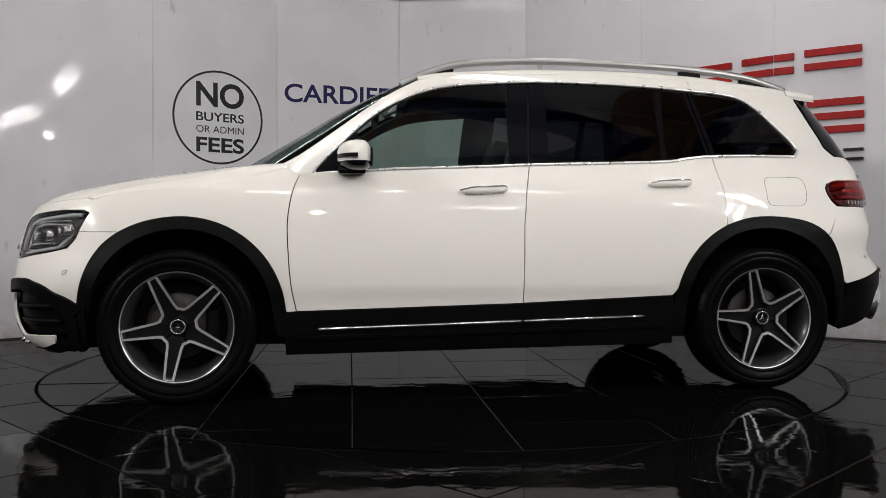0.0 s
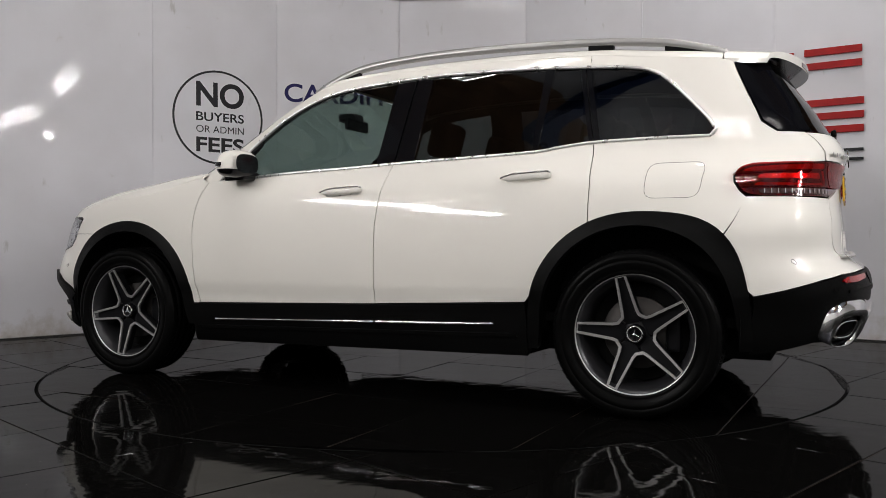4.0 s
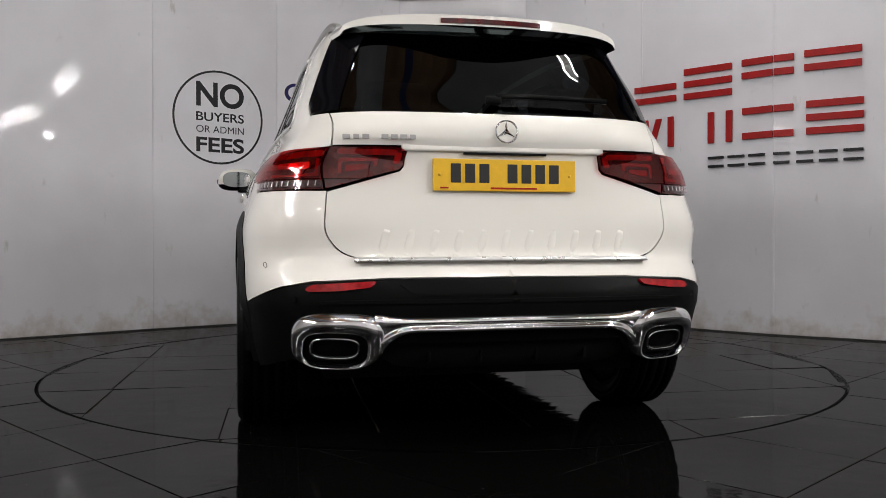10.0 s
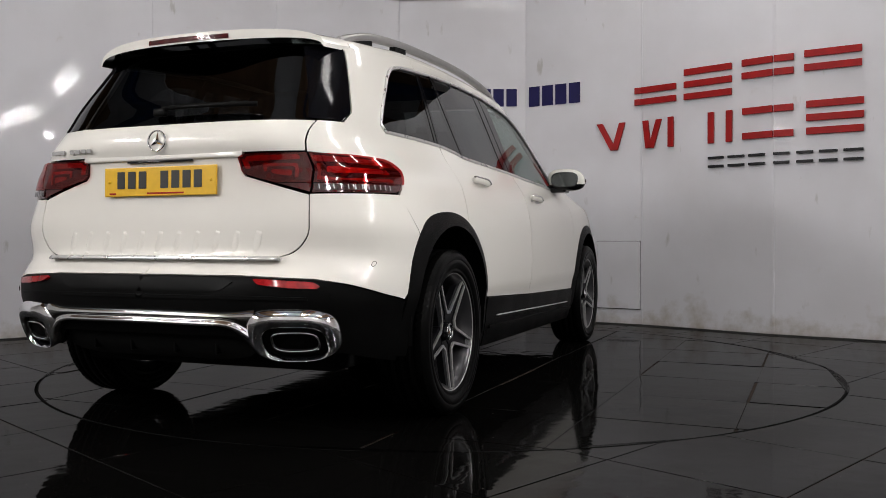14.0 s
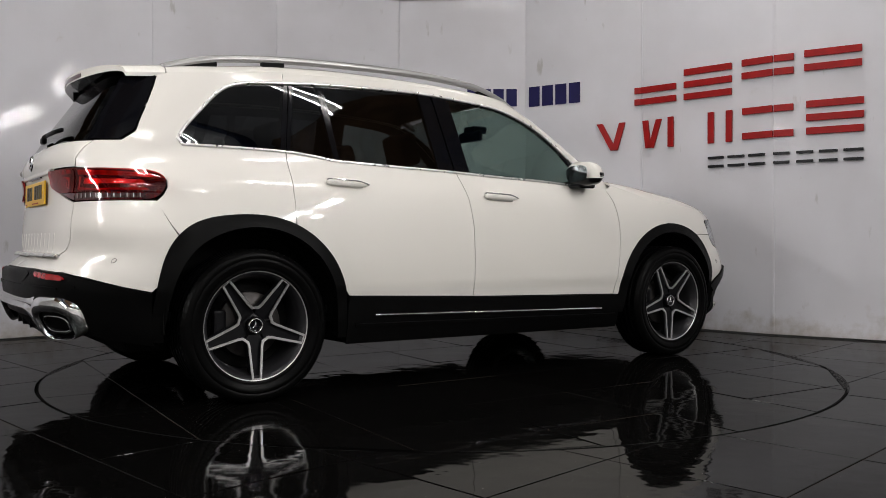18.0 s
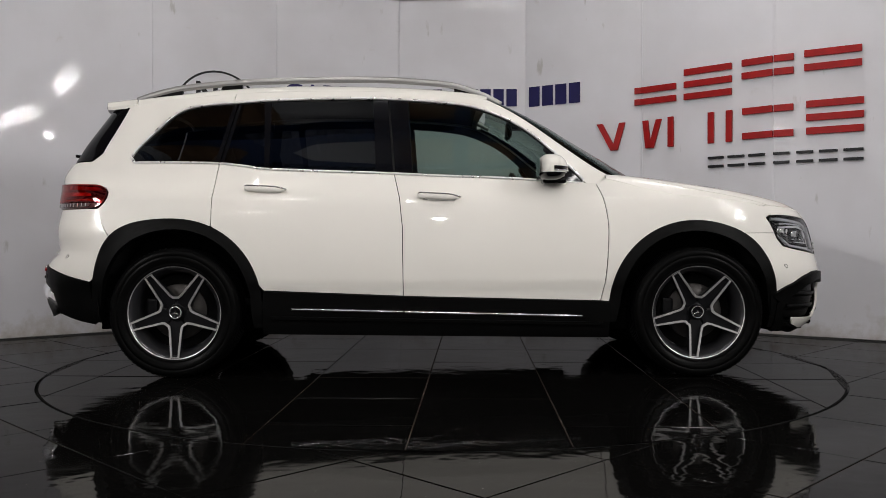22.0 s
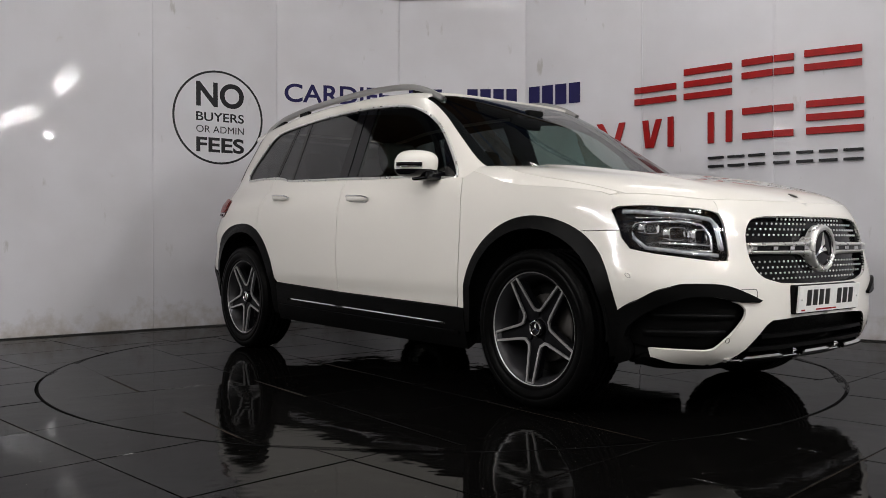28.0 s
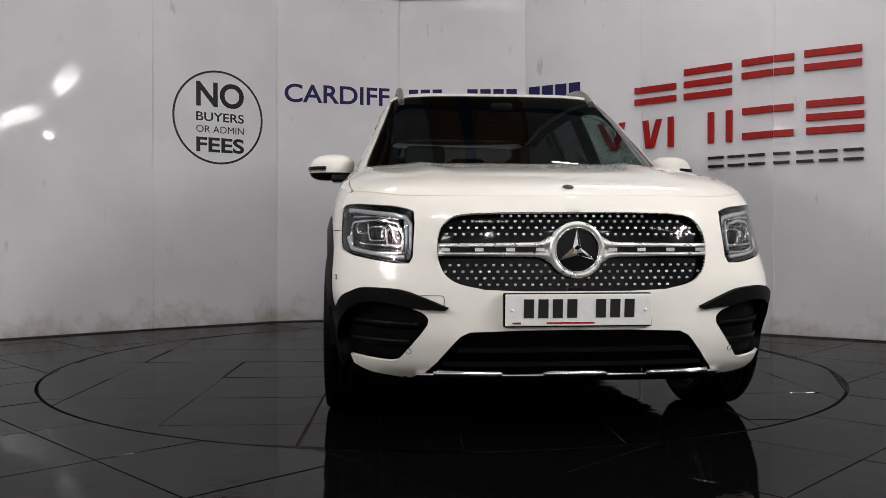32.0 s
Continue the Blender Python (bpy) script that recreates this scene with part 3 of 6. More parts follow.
# ---- signs on the wall ----
def bar(i, x0, x1, z0, z1, depth, material, parent, lean=0.0):
    m, L = board_frame(i)
    poly = [(x0 + lean, z0), (x1 + lean, z0), (x1, z1), (x0, z1)]
    return extrude_flat(poly, depth, m @ Matrix.Translation((0, -0.006, 0)), "bar", material, parent, bevel=0.0015)


def lettering(text, i, x, z, height, width, material, parent, bold=0.0, depth=0.0015):
    """Raised vinyl words on a board, stretched to the given width."""
    cu = bpy.data.curves.new("text", "FONT")
    cu.body, cu.size, cu.offset, cu.extrude = text, 1.0, bold, 0.0
    tmp = bpy.data.objects.new("text", cu)
    scene.collection.objects.link(tmp)
    bpy.context.view_layer.update()
    me = bpy.data.meshes.new_from_object(tmp.evaluated_get(bpy.context.evaluated_depsgraph_get()))
    bpy.data.objects.remove(tmp)
    co = np.array([v.co for v in me.vertices])
    lo, hi = co.min(0), co.max(0)
    m, L = board_frame(i)
    for v in me.vertices:
        a = x + (v.co.x - lo[0]) / (hi[0] - lo[0]) * width
        b = z + (v.co.y - lo[1]) / (hi[1] - lo[1]) * height
        v.co = m @ Vector((a, -depth, b))
    return finish("lettering", me, material, parent, smooth=False)


roundel = thing("wall_roundel", "black circle decal with black fee notice lettering on the wall", "sign")
m, L = board_frame(3)
v, f = lathe([(0.407, -0.0005), (0.407, -0.002), (0.389, -0.002), (0.389, -0.0005)], 96, "y")
part_data("ring", [m @ (Vector(p) + Vector((0.568, 0, 1.812))) for p in v], f, SIGN_BLACK, roundel, "thin black ring", smooth=False)
lettering("NO", 3, 0.366, 1.898, 0.217, 0.432, SIGN_BLACK, roundel, 0.028)
lettering("BUYERS", 3, 0.366, 1.775, 0.078, 0.432, SIGN_BLACK, roundel, 0.016)
lettering("OR ADMIN", 3, 0.366, 1.676, 0.060, 0.432, SIGN_BLACK, roundel, 0.0)
lettering("FEES", 3, 0.366, 1.507, 0.130, 0.432, SIGN_BLACK, roundel, 0.028)

town = thing("town_lettering", "dark navy town name and number bars on the wall", "sign")
lettering("CARDIFF", 4, 0.068, 2.005, 0.170, 0.978, SIGN_NAVY, town, 0.018)
# the number, as plain bars
for i, x0, x1, n in ((5, 0.08, 0.415, 3), (5, 0.63, 1.12, 4), (6, 0.027, 0.567, 4)):
    w = (x1 - x0) / n
    for k in range(n):
        bar(i, x0 + w * k + 0.012, x0 + w * (k + 1) - 0.012, 2.0 if i == 5 else 1.99, 2.165 if i == 5 else 2.175, 0.0015, SIGN_NAVY, town)

# the dealer's name, as plain red and black bars
name_sign = thing("wall_name_sign", "raised red and black bars of the dealer sign", "sign")
D = 0.022


def tiers(cols, z0, z1, levels, t, material, d=D):
    """Stacked level bars for one sign of the row."""
    for i, x0, x1 in cols:
        for k in levels:
            z = z0 + (z1 - z0 - t) * k
            bar(i, x0, x1, z, z + t, d, material, name_sign)


T = 0.052
tiers([(6, 1.07, 1.122), (7, 0.0, 0.333)], 1.913, 2.165, (0.0, 0.5), T, SIGN_RED)
tiers([(7, 0.407, 0.82)], 1.91, 2.165, (0.0, 0.5, 1.0), T, SIGN_RED)
tiers([(7, 0.905, 1.15), (8, 0.004, 0.149)], 1.915, 2.172, (0.5, 1.0), T, SIGN_RED)
tiers([(8, 0.225, 0.622)], 1.92, 2.182, (0.5, 1.0), T, SIGN_RED)
for lean_x, ln in ((0.72, 0.13), (0.93, -0.07)):
    bar(6, lean_x, lean_x + 0.055, 1.535, 1.775, D, SIGN_RED, name_sign, ln)
bar(7, 0.02, 0.07, 1.535, 1.775, D, SIGN_RED, name_sign, 0.03)
bar(7, 0.15, 0.2, 1.535, 1.775, D, SIGN_RED, name_sign, -0.075)
for x0 in (0.26, 0.62, 0.774):
    bar(7, x0, x0 + 0.05, 1.532, 1.785, D, SIGN_RED, name_sign)
tiers([(7, 0.91, 1.15), (8, 0.004, 0.147)], 1.54, 1.788, (0.0, 1.0), T, SIGN_RED)
tiers([(8, 0.24, 0.636)], 1.543, 1.798, (0.0, 0.5, 1.0), T, SIGN_RED)
for i, x0, x1 in ((7, 0.622, 0.752), (7, 0.79, 0.925), (7, 0.96, 1.09), (8, 0.0, 0.12), (8, 0.17, 0.29), (8, 0.33, 0.46), (8, 0.5, 0.635)):
    tiers([(i, x0, x1)], 1.333, 1.422, (0.0, 1.0), 0.02, SIGN_BLACK)


# ---- the car: x forward, y to its left, z up ----
X0F, X0R, X0U = 0.9, -1.0, 0.0
MF, NR, MR, NU, MU = 2.8, 8.0, 4.1, 8.0, 2.4
NF = 4.9
tail_n = curve1([(0.2, 6.7), (0.60, 6.7), (0.70, 7.6), (0.84, NR), (1.6, NR)])       # how square the tail corner is, by height
tail_m = curve1([(0.2, 3.0), (0.60, 3.0), (0.70, 3.3), (0.84, MR), (1.6, MR)])
nose_n = curve1([(0.2, 7.0), (0.55, 7.0), (0.7, 5.4), (0.82, NF), (1.2, NF)])     # how square the nose corner is, by height
half_w = curve1([(0.18, 0.83), (0.24, 0.862), (0.34, 0.882), (0.44, 0.892), (0.500, 0.9035), (0.512, 0.9085), (0.66, 0.914), (0.8, 0.909), (0.9, 0.897), (0.97, 0.879), (1.03, 0.851),
                 (1.08, 0.822), (1.13, 0.796), (1.18, 0.774), (1.35, 0.705), (1.5, 0.643), (1.55, 0.619), (1.62, 0.577)])
nose_x = curve1([(0.18, 2.06), (0.24, 2.18), (0.3, 2.245), (0.42, 2.275), (0.55, 2.272), (0.7, 2.258), (0.8, 2.240), (0.86, 2.212), (0.905, 2.178), (0.94, 2.12), (1.1, 1.9)])
screen_x = curve1([(1.0, 1.33), (1.1, 1.205), (1.157, 1.115), (1.306, 0.865), (1.405, 0.70), (1.489, 0.537), (1.546, 0.412), (1.58, 0.325), (1.62, 0.2)])
tail_x = curve1([(0.18, -2.0), (0.25, -2.14), (0.32, -2.23), (0.42, -2.282), (0.52, -2.302), (0.58, -2.300), (0.62, -2.276), (0.66, -2.222), (0.70, -2.200), (0.8, -2.194),
                 (0.9, -2.182), (1.0, -2.178), (1.05, -2.188), (1.1, -2.205), (1.15, -2.19), (1.2, -2.15), (1.3, -2.09), (1.4, -2.02), (1.5, -1.95), (1.6, -1.87)])


def arc_table(length, width, n, m):
    ph = np.concatenate([np.linspace(0, 1.5, 400), 1.5 + (math.pi / 2 - 1.5) * (1 - np.linspace(1, 0, 300) ** 4)])
    x = length * np.cos(ph).clip(0) ** (2 / n)
    y = width * np.sin(ph).clip(0) ** (2 / m)
    s = np.concatenate([[0], np.cumsum(np.hypot(np.diff(x), np.diff(y)))])
    return ph, s / s[-1]


TABLE_F, TABLE_R, TABLE_U = arc_table(1.33, 0.9, NF, MF), arc_table(1.2, 0.88, NR, MR), arc_table(0.8, 0.78, NU, MU)


def skin(u, z, upper=False):
    """Body surface: u runs 0 to 1 round the front, 1 to 2 along the side, 2 to 3 round the tail."""
    u, z = np.asarray(u, float), np.asarray(z, float)
    w = half_w(z)
    x0f, n, m, tab, xf = (X0U, NU, MU, TABLE_U, screen_x(z)) if upper else (X0F, nose_n(z), MF, TABLE_F, nose_x(z))
    pf = np.interp(u.clip(0, 1), tab[1], tab[0])
    pr = np.interp((3 - u).clip(0, 1), TABLE_R[1], TABLE_R[0])
    xfr, yfr = x0f + (xf - x0f) * np.cos(pf).clip(0) ** (2 / n), w * np.sin(pf).clip(0) ** (2 / m)
    xre, yre = X0R + (tail_x(z) - X0R) * np.cos(pr).clip(0) ** (2 / tail_n(z)), w * np.sin(pr).clip(0) ** (2 / tail_m(z))
    xs = x0f + (X0R - x0f) * (u - 1)
    x = np.where(u < 1, xfr, np.where(u > 2, xre, xs))
    y = np.where(u < 1, yfr, np.where(u > 2, yre, w))
    y = y * (1 - 0.006 * np.clip(np.abs(x + 0.1) / 1.3, 0, 1.6) ** 2)
    y = y * (1 - 0.032 * np.clip((z - 0.78) / 0.14, 0, 1) * np.clip((1.25 - z) / 0.15, 0, 1) * np.clip((-x - 1.0) / 0.8, 0, 1) ** 1.5)
    y = y * (1 - 0.078 * np.clip((z - 1.0) / 0.15, 0, 1) * np.clip((-x - 0.7) / 1.2, 0, 1) ** 1.3)
    return np.stack([x, y, z], -1)


def lower(u, z, off=0.0):
    return offset_map(lambda a, b: skin(a, b, False), u, z, off)


def upper(u, z, off=0.0):
    return offset_map(lambda a, b: skin(a, b, True), u, z, off)


def offset_map(fn, u, z, off):
    u, z = np.asarray(u, float), np.asarray(z, float)
    p = fn(u, z)
    if np.all(np.asarray(off) == 0):
        return p
    e = 0.004
    du = fn(np.clip(u + e, 0, 3), z) - fn(np.clip(u - e, 0, 3), z)
    dz = fn(u, z + e) - fn(u, z - e)
    n = np.cross(dz, du)
    n /= np.linalg.norm(n, axis=-1, keepdims=True).clip(1e-9)
    n *= np.where((n * (p - np.array([-0.05, 0, 0.75]))).sum(-1, keepdims=True) < 0, -1, 1)
    edge = (u < 1e-6) | (u > 3 - 1e-6)
    n[..., 1] = np.where(edge, 0, n[..., 1])
    return p + n * np.asarray(off)[..., None] if np.ndim(off) else p + n * off


def ux(x, z, up=False):
    """Place along the skin of a point given by x and height."""
    x0f, n, xf, tab = (X0U, NU, float(screen_x(z)), TABLE_U) if up else (X0F, float(nose_n(z)), float(nose_x(z)), TABLE_F)
    if x > x0f:
        c = min(1, (x - x0f) / (xf - x0f))
        return float(np.interp(math.acos(c ** (n / 2)), tab[0], tab[1]))
    if x < X0R:
        c = min(1, (x - X0R) / (float(tail_x(z)) - X0R))
        return 3 - float(np.interp(math.acos(c ** (float(tail_n(z)) / 2)), TABLE_R[0], TABLE_R[1]))
    return 1 + (x - x0f) / (X0R - x0f)


def uf(y, z, up=False):
    m, tab = (MU, TABLE_U) if up else (MF, TABLE_F)
    return float(np.interp(math.asin(min(1, y / float(half_w(z))) ** (m / 2)), tab[0], tab[1]))


def ur(y, z):
    return 3 - float(np.interp(math.asin(min(1, y / float(half_w(z))) ** (float(tail_m(z)) / 2)), TABLE_R[0], TABLE_R[1]))


def S(pts, up=False):
    return [(ux(x, z, up), z) for x, z in pts]


def Fr(pts, up=False):
    return [(uf(y, z, up), z) for y, z in pts]


def Re(pts):
    return [(ur(y, z), z) for y, z in pts]


def mirror_y(verts):
    return [(x, -y, z) for x, y, z in verts]


def patch_data(poly, fmap, off=0.0, depth=0.012, du=0.028, dv=0.03, rim=True):
    poly = dense(poly, 0.02)
    pts, faces = cells(poly, du, dv)
    P = fmap(pts[:, 0], pts[:, 1], off)
    verts = [tuple(p) for p in P]
    A = sum(np.dot(np.cross(P[f[1]] - P[f[0]], P[f[2]] - P[f[0]]), P[f[0]] - np.array([-0.05, 0, 0.75])) for f in faces)
    if A < 0:
        faces = [f[::-1] for f in faces]
    if rim and depth:
        b = np.array(poly)
        n = len(b)
        o = fmap(b[:, 0], b[:, 1], off)
        i = fmap(b[:, 0], b[:, 1], off - depth)
        k = len(verts)
        verts += [tuple(p) for p in o] + [tuple(p) for p in i]
        area = sum(b[j][0] * b[(j + 1) % n][1] - b[(j + 1) % n][0] * b[j][1] for j in range(n))
        for j in range(n):
            j2 = (j + 1) % n
            if abs(o[j][1]) < 1e-4 and abs(o[j2][1]) < 1e-4:
                continue
            q = (k + j, k + j2, k + n + j2, k + n + j)
            faces.append(q if area < 0 else q[::-1])
    return verts, faces


def panel(name, poly, fmap, material, parent, off=0.0, depth=0.012, both=True, join=False, label="", du=0.028, dv=0.03):
    """A skin panel cut to an outline; one each side, or both halves joined across the middle."""
    v, f = patch_data(poly, fmap, off, depth, du, dv)
    if join:
        k = len(v)
        vv, ff = v + mirror_y(v), f + [tuple(i + k for i in q[::-1]) for q in f]
        bm = bmesh.new()
        bv = [bm.verts.new(p) for p in vv]
        for q in ff:
            try:
                bm.faces.new([bv[i] for i in q])
            except ValueError:
                pass
        mid = [w for w in bm.verts if abs(w.co.y) < 1e-4]
        bmesh.ops.remove_doubles(bm, verts=mid, dist=2e-4)
        return [part(name, bm, material, parent, label)]
    obs = [part_data(name, v, f, material, parent, label)]
    if both:
        obs.append(part_data(name, mirror_y(v), [q[::-1] for q in f], material, parent, label))
    return obs


def arch(c, r, a0, a1, n=44):
    """Wheel opening: round, with a squarer corner towards the end of the car."""
    out = []
    for i in range(n + 1):
        a = a0 + (a1 - a0) * i / n
        peak, high = (44, 0.045) if c[0] > 0 else (132, 0.115)
        k = r * (1 + high * max(0.35, (r - ARCH_IN) / (ARCH_R - ARCH_IN)) * math.exp(-((a - peak) / 24) ** 2))
        out.append((c[0] + k * math.cos(radians(a)), c[1] + k * math.sin(radians(a))))
    return out


FA, RA = (1.395, 0.388), (-1.408, 0.395)
ARCH_R, ARCH_IN = 0.460, 0.404

hood_c = curve1([(0.7, 1.150), (0.9, 1.135), (1.0, 1.125), (1.13, 1.112), (1.27, 1.10), (1.41, 1.083), (1.55, 1.062), (1.7, 1.040), (1.84, 1.017), (1.98, 0.986), (2.08, 0.957), (2.14, 0.930), (2.178, 0.902)])


def out_x(y):
    """Plan line of the nose at hood height."""
    c = (1 - np.clip(np.asarray(y, float) / 0.896, 0, 0.9999) ** MF) ** (1 / NF)
    return X0F + (2.178 - X0F) * c


def hood_base(x, y):
    y = np.abs(y)
    ws = 0.882
    e = np.clip((y - (ws - 0.15)) / 0.15, 0, 1)
    reach = out_x(np.minimum(y, 0.83)) - 1.2 * np.clip(y - 0.83, 0, 0.06)
    z = hood_c(x + 2.178 - reach)
    crease = 0.010 * np.exp(-((y - 0.50 + 0.05 * (x - 1.0)) / 0.06) ** 2) * np.clip((2.05 - x) / 0.4, 0, 1)
    return z + crease - (0.026 + 0.049 * np.clip((1.72 - x) / 0.5, 0, 1)) * e ** 2.4


def edge_height(y):
    """Height of the line where the top meets the nose."""
    k = min(1.0, max(0.0, (y - 0.56) / 0.25))
    return 0.903 + 0.030 * k * k * (3 - 2 * k)


def front_edge_xz(y):
    """Where the top of the bonnet and wings meets the nose."""
    z = edge_height(y)
    c = (1 - min(0.9999, y / float(half_w(z)) / 0.99) ** MF) ** (1 / float(nose_n(z)))
    return X0F + (float(nose_x(z)) - X0F) * c, z


EDGE_Y = np.linspace(0, 0.80, 41)
EDGE_X = np.array([front_edge_xz(y)[0] for y in EDGE_Y])
EDGE_D = np.array([edge_height(y) - float(hood_base(np.array(front_edge_xz(y)[0]), np.array(y))) for y in EDGE_Y])


def hood_z(x, y):
    """Top surface, led smoothly down onto the nose."""
    y = np.abs(y)
    d = np.interp(y, np.append(EDGE_Y, 0.87), np.append(EDGE_D, 0.0))
    reach = np.interp(y, np.append(EDGE_Y, 0.87), np.append(EDGE_X, 1.70))
    return hood_base(x, y) + d * np.exp(-np.maximum(0, reach - x) / 0.14)


def shoulder_yz(x):
    """Where the top of the wing meets its side."""
    y = 0.86
    for _ in range(12):
        z = float(hood_z(np.array(x), np.array(y)))
        y = 0.5 * y + 0.5 * float(skin(ux(x, z), z)[1])
    return y, z


def shoulder(x):
    return shoulder_yz(x)[1]


def top_map(x, y, off=0.0):
    x, y = np.asarray(x, float), np.asarray(y, float)
    return np.stack([x, y, hood_z(x, y) + off], -1)


roof_e = curve1([(-2.1, 1.494), (-1.9, 1.510), (-1.72, 1.524), (-1.45, 1.553), (-1.17, 1.584), (-0.74, 1.598), (-0.45, 1.598), (-0.16, 1.589), (0.1, 1.572), (0.2, 1.561), (0.33, 1.540)])
roof_t = curve1([(-2.1, 1.553), (-1.9, 1.570), (-1.72, 1.590), (-1.45, 1.614), (-1.17, 1.644), (-0.74, 1.658), (-0.45, 1.654), (-0.16, 1.644), (0.1, 1.623), (0.2, 1.610), (0.36, 1.578)])


def roof_y(x):
    z = roof_e(x)
    u = np.array([ux(float(a), float(b), True) for a, b in zip(np.atleast_1d(x), np.atleast_1d(z))])
    return skin(u, np.atleast_1d(z), True)[:, 1]


def roof_map(x, t, off=0.0):
    """Roof: t runs 0 at the middle to 1 at the edge."""
    x, t = np.asarray(x, float), np.asarray(t, float)
    ye = np.where(x < -1.72, np.interp(x, [-2.1, -1.72], [0.520, float(roof_y(-1.72)[0])]), roof_y(np.maximum(x, -1.72)).reshape(x.shape))
    ze, zt = roof_e(x), roof_t(x)
    return np.stack([x, t * ye, ze + (zt - ze) * np.clip(1 - t ** 5, 0, 1) ** 0.5 + off], -1)


car = thing("white_car", "white seven-seat estate car with black arch cladding on the turntable", "car", m=car_pose(0))

# --- painted panels ---
front_arch_up = arch(FA, ARCH_R, 2, 178)          # from the nose side over to the door side
seam_hl = arch(FA, ARCH_R, 55, 178)[0]
GRILLE_SIDE = smooth_line([(0.33, 0.566), (0.42, 0.586), (0.466, 0.614), (0.491, 0.658), (0.499, 0.712), (0.492, 0.766), (0.468, 0.806), (0.43, 0.829), (0.36, 0.838)], 4)
bumper = Fr([(0, 0.9025), (0.2, 0.9025), (0.45, 0.9025), (0.5695, 0.9025), (0.5705, 0.88), (0.5785, 0.85), (0.576, 0.80), (0.584, 0.682), (0.597, 0.658), (0.65, 0.657)]) \
    + S([(1.985, 0.687), (1.897, 0.706), (1.859, 0.750), (1.848, 0.7795), seam_hl]) \
    + S(arch(FA, ARCH_R, 2, 53.5, 16)[::-1]) + S([(1.852, 0.405), (1.868, 0.412)]) \
    + Fr([*smooth_line([(0.872, 0.445), (0.862, 0.494), (0.835, 0.539), (0.80, 0.559), (0.758, 0.571), (0.634, 0.566), (0.552, 0.541), (0.458, 0.503)], 4), (0.48, 0.494), (0.591, 0.498), *smooth_line([(0.556, 0.486), (0.536, 0.470), (0.532, 0.452), (0.545, 0.425), (0.625, 0.325), (0.645, 0.308), (0.67, 0.303)], 3), (0.815, 0.312), (0.80, 0.276), (0.737, 0.252), (0.593, 0.236), (0.541, 0.262), (0.50, 0.305), (0.42, 0.40), (0.385, 0.417), (0.2, 0.424), (0, 0.425),
          (0, 0.560), (0.2, 0.561), *GRILLE_SIDE, (0.2, 0.841), (0, 0.841)])
panel("front_bumper", bumper, lower, PAINT, car, join=True, label="white painted front bumper", du=0.02, dv=0.022)

top_line = [(x, shoulder(x)) for x in (0.93, 1.1, 1.3, 1.5, 1.65, 1.74)]
fender = S([(0.93, 0.412)]) + S([p for p in arch(FA, ARCH_R, 55.6, 178, 32)[::-1] if p[1] > 0.42]) + S([(1.848, 0.7825), (1.824, 0.83), (1.802, 0.864)]) \
    + S([(1.786, shoulder(1.786))]) + S(top_line[::-1]) + S(smooth_line([(0.872, 1.05), (0.904, 0.972), (0.925, 0.863), (0.929, 0.755), (0.914, 0.542), (0.889, 0.415)], 5))
panel("fender", fender, lower, PAINT, car, label="white front wing")

front_door = S(smooth_line([(0.866, 1.054), (0.899, 0.972), (0.920, 0.863), (0.924, 0.755), (0.909, 0.542), (0.884, 0.416)], 5) + [(-0.180, 0.442), (-0.184, 0.81), (-0.201, 0.971), (-0.2315, 1.104), (0.257, 1.083), (0.555, 1.066)])
panel("front_door", front_door, lower, PAINT, car, label="white front door")
rear_arch = arch(RA, ARCH_R, 2, 178)
rear_door = S([(-0.2365, 1.105), (-0.2055, 0.971), (-0.1885, 0.81), (-0.1845, 0.443), (-0.936, 0.472)]) + S([p for p in rear_arch if p[1] > 0.475 and p[0] > -1.205]) \
    + S([(-1.2165, 0.8185), (-1.2165, 0.972), (-1.2095, 1.084), (-1.2035, 1.163), (-1.059, 1.149), (-0.946, 1.131), (-0.589, 1.116)])
panel("rear_door", rear_door, lower, PAINT, car, label="white rear door")

DLO_TOP = [(0.803, 1.075), (0.703, 1.183), (0.544, 1.333), (0.406, 1.423), (0.266, 1.482), (0.125, 1.516), (-0.160, 1.542), (-0.445, 1.552), (-0.873, 1.543), (-1.158, 1.526), (-1.368, 1.506), (-1.478, 1.462),
           (-1.580, 1.366), (-1.678, 1.260), (-1.712, 1.206)]
dlo_top = smooth_line(DLO_TOP, 3)
quarter_top = [p for p in dlo_top if p[0] <= -1.14]
rail_top = [p for p in dlo_top if p[0] >= -1.16]
quarter = S([(-1.208, 1.165), (-1.2135, 1.084), (-1.2205, 0.972), (-1.2205, 0.8215)]) + S([p for p in arch(RA, ARCH_R, 60, 134, 20) if p[0] < -1.23]) \
    + S([(-1.850, 0.909), (-1.818, 0.938), (-1.798, 0.972), (-1.795, 1.006), (-1.818, 1.033), (-1.862, 1.046)]) + Re([(0.72, 1.056), (0.652, 1.064), (0.660, 1.10), (0.670, 1.185)]) \
    + S([(-1.948, 1.187), (-1.885, 1.232), (-1.835, 1.342), (-1.782, 1.46), (-1.762, 1.512), (-1.72, 1.523), (-1.45, 1.552), (-1.17, 1.583), (-1.15, 1.584)]) + S(quarter_top) + S([(-1.708, 1.184), (-1.69, 1.174)])
panel("quarter_panel", quarter, upper, PAINT, car, label="white rear quarter panel")

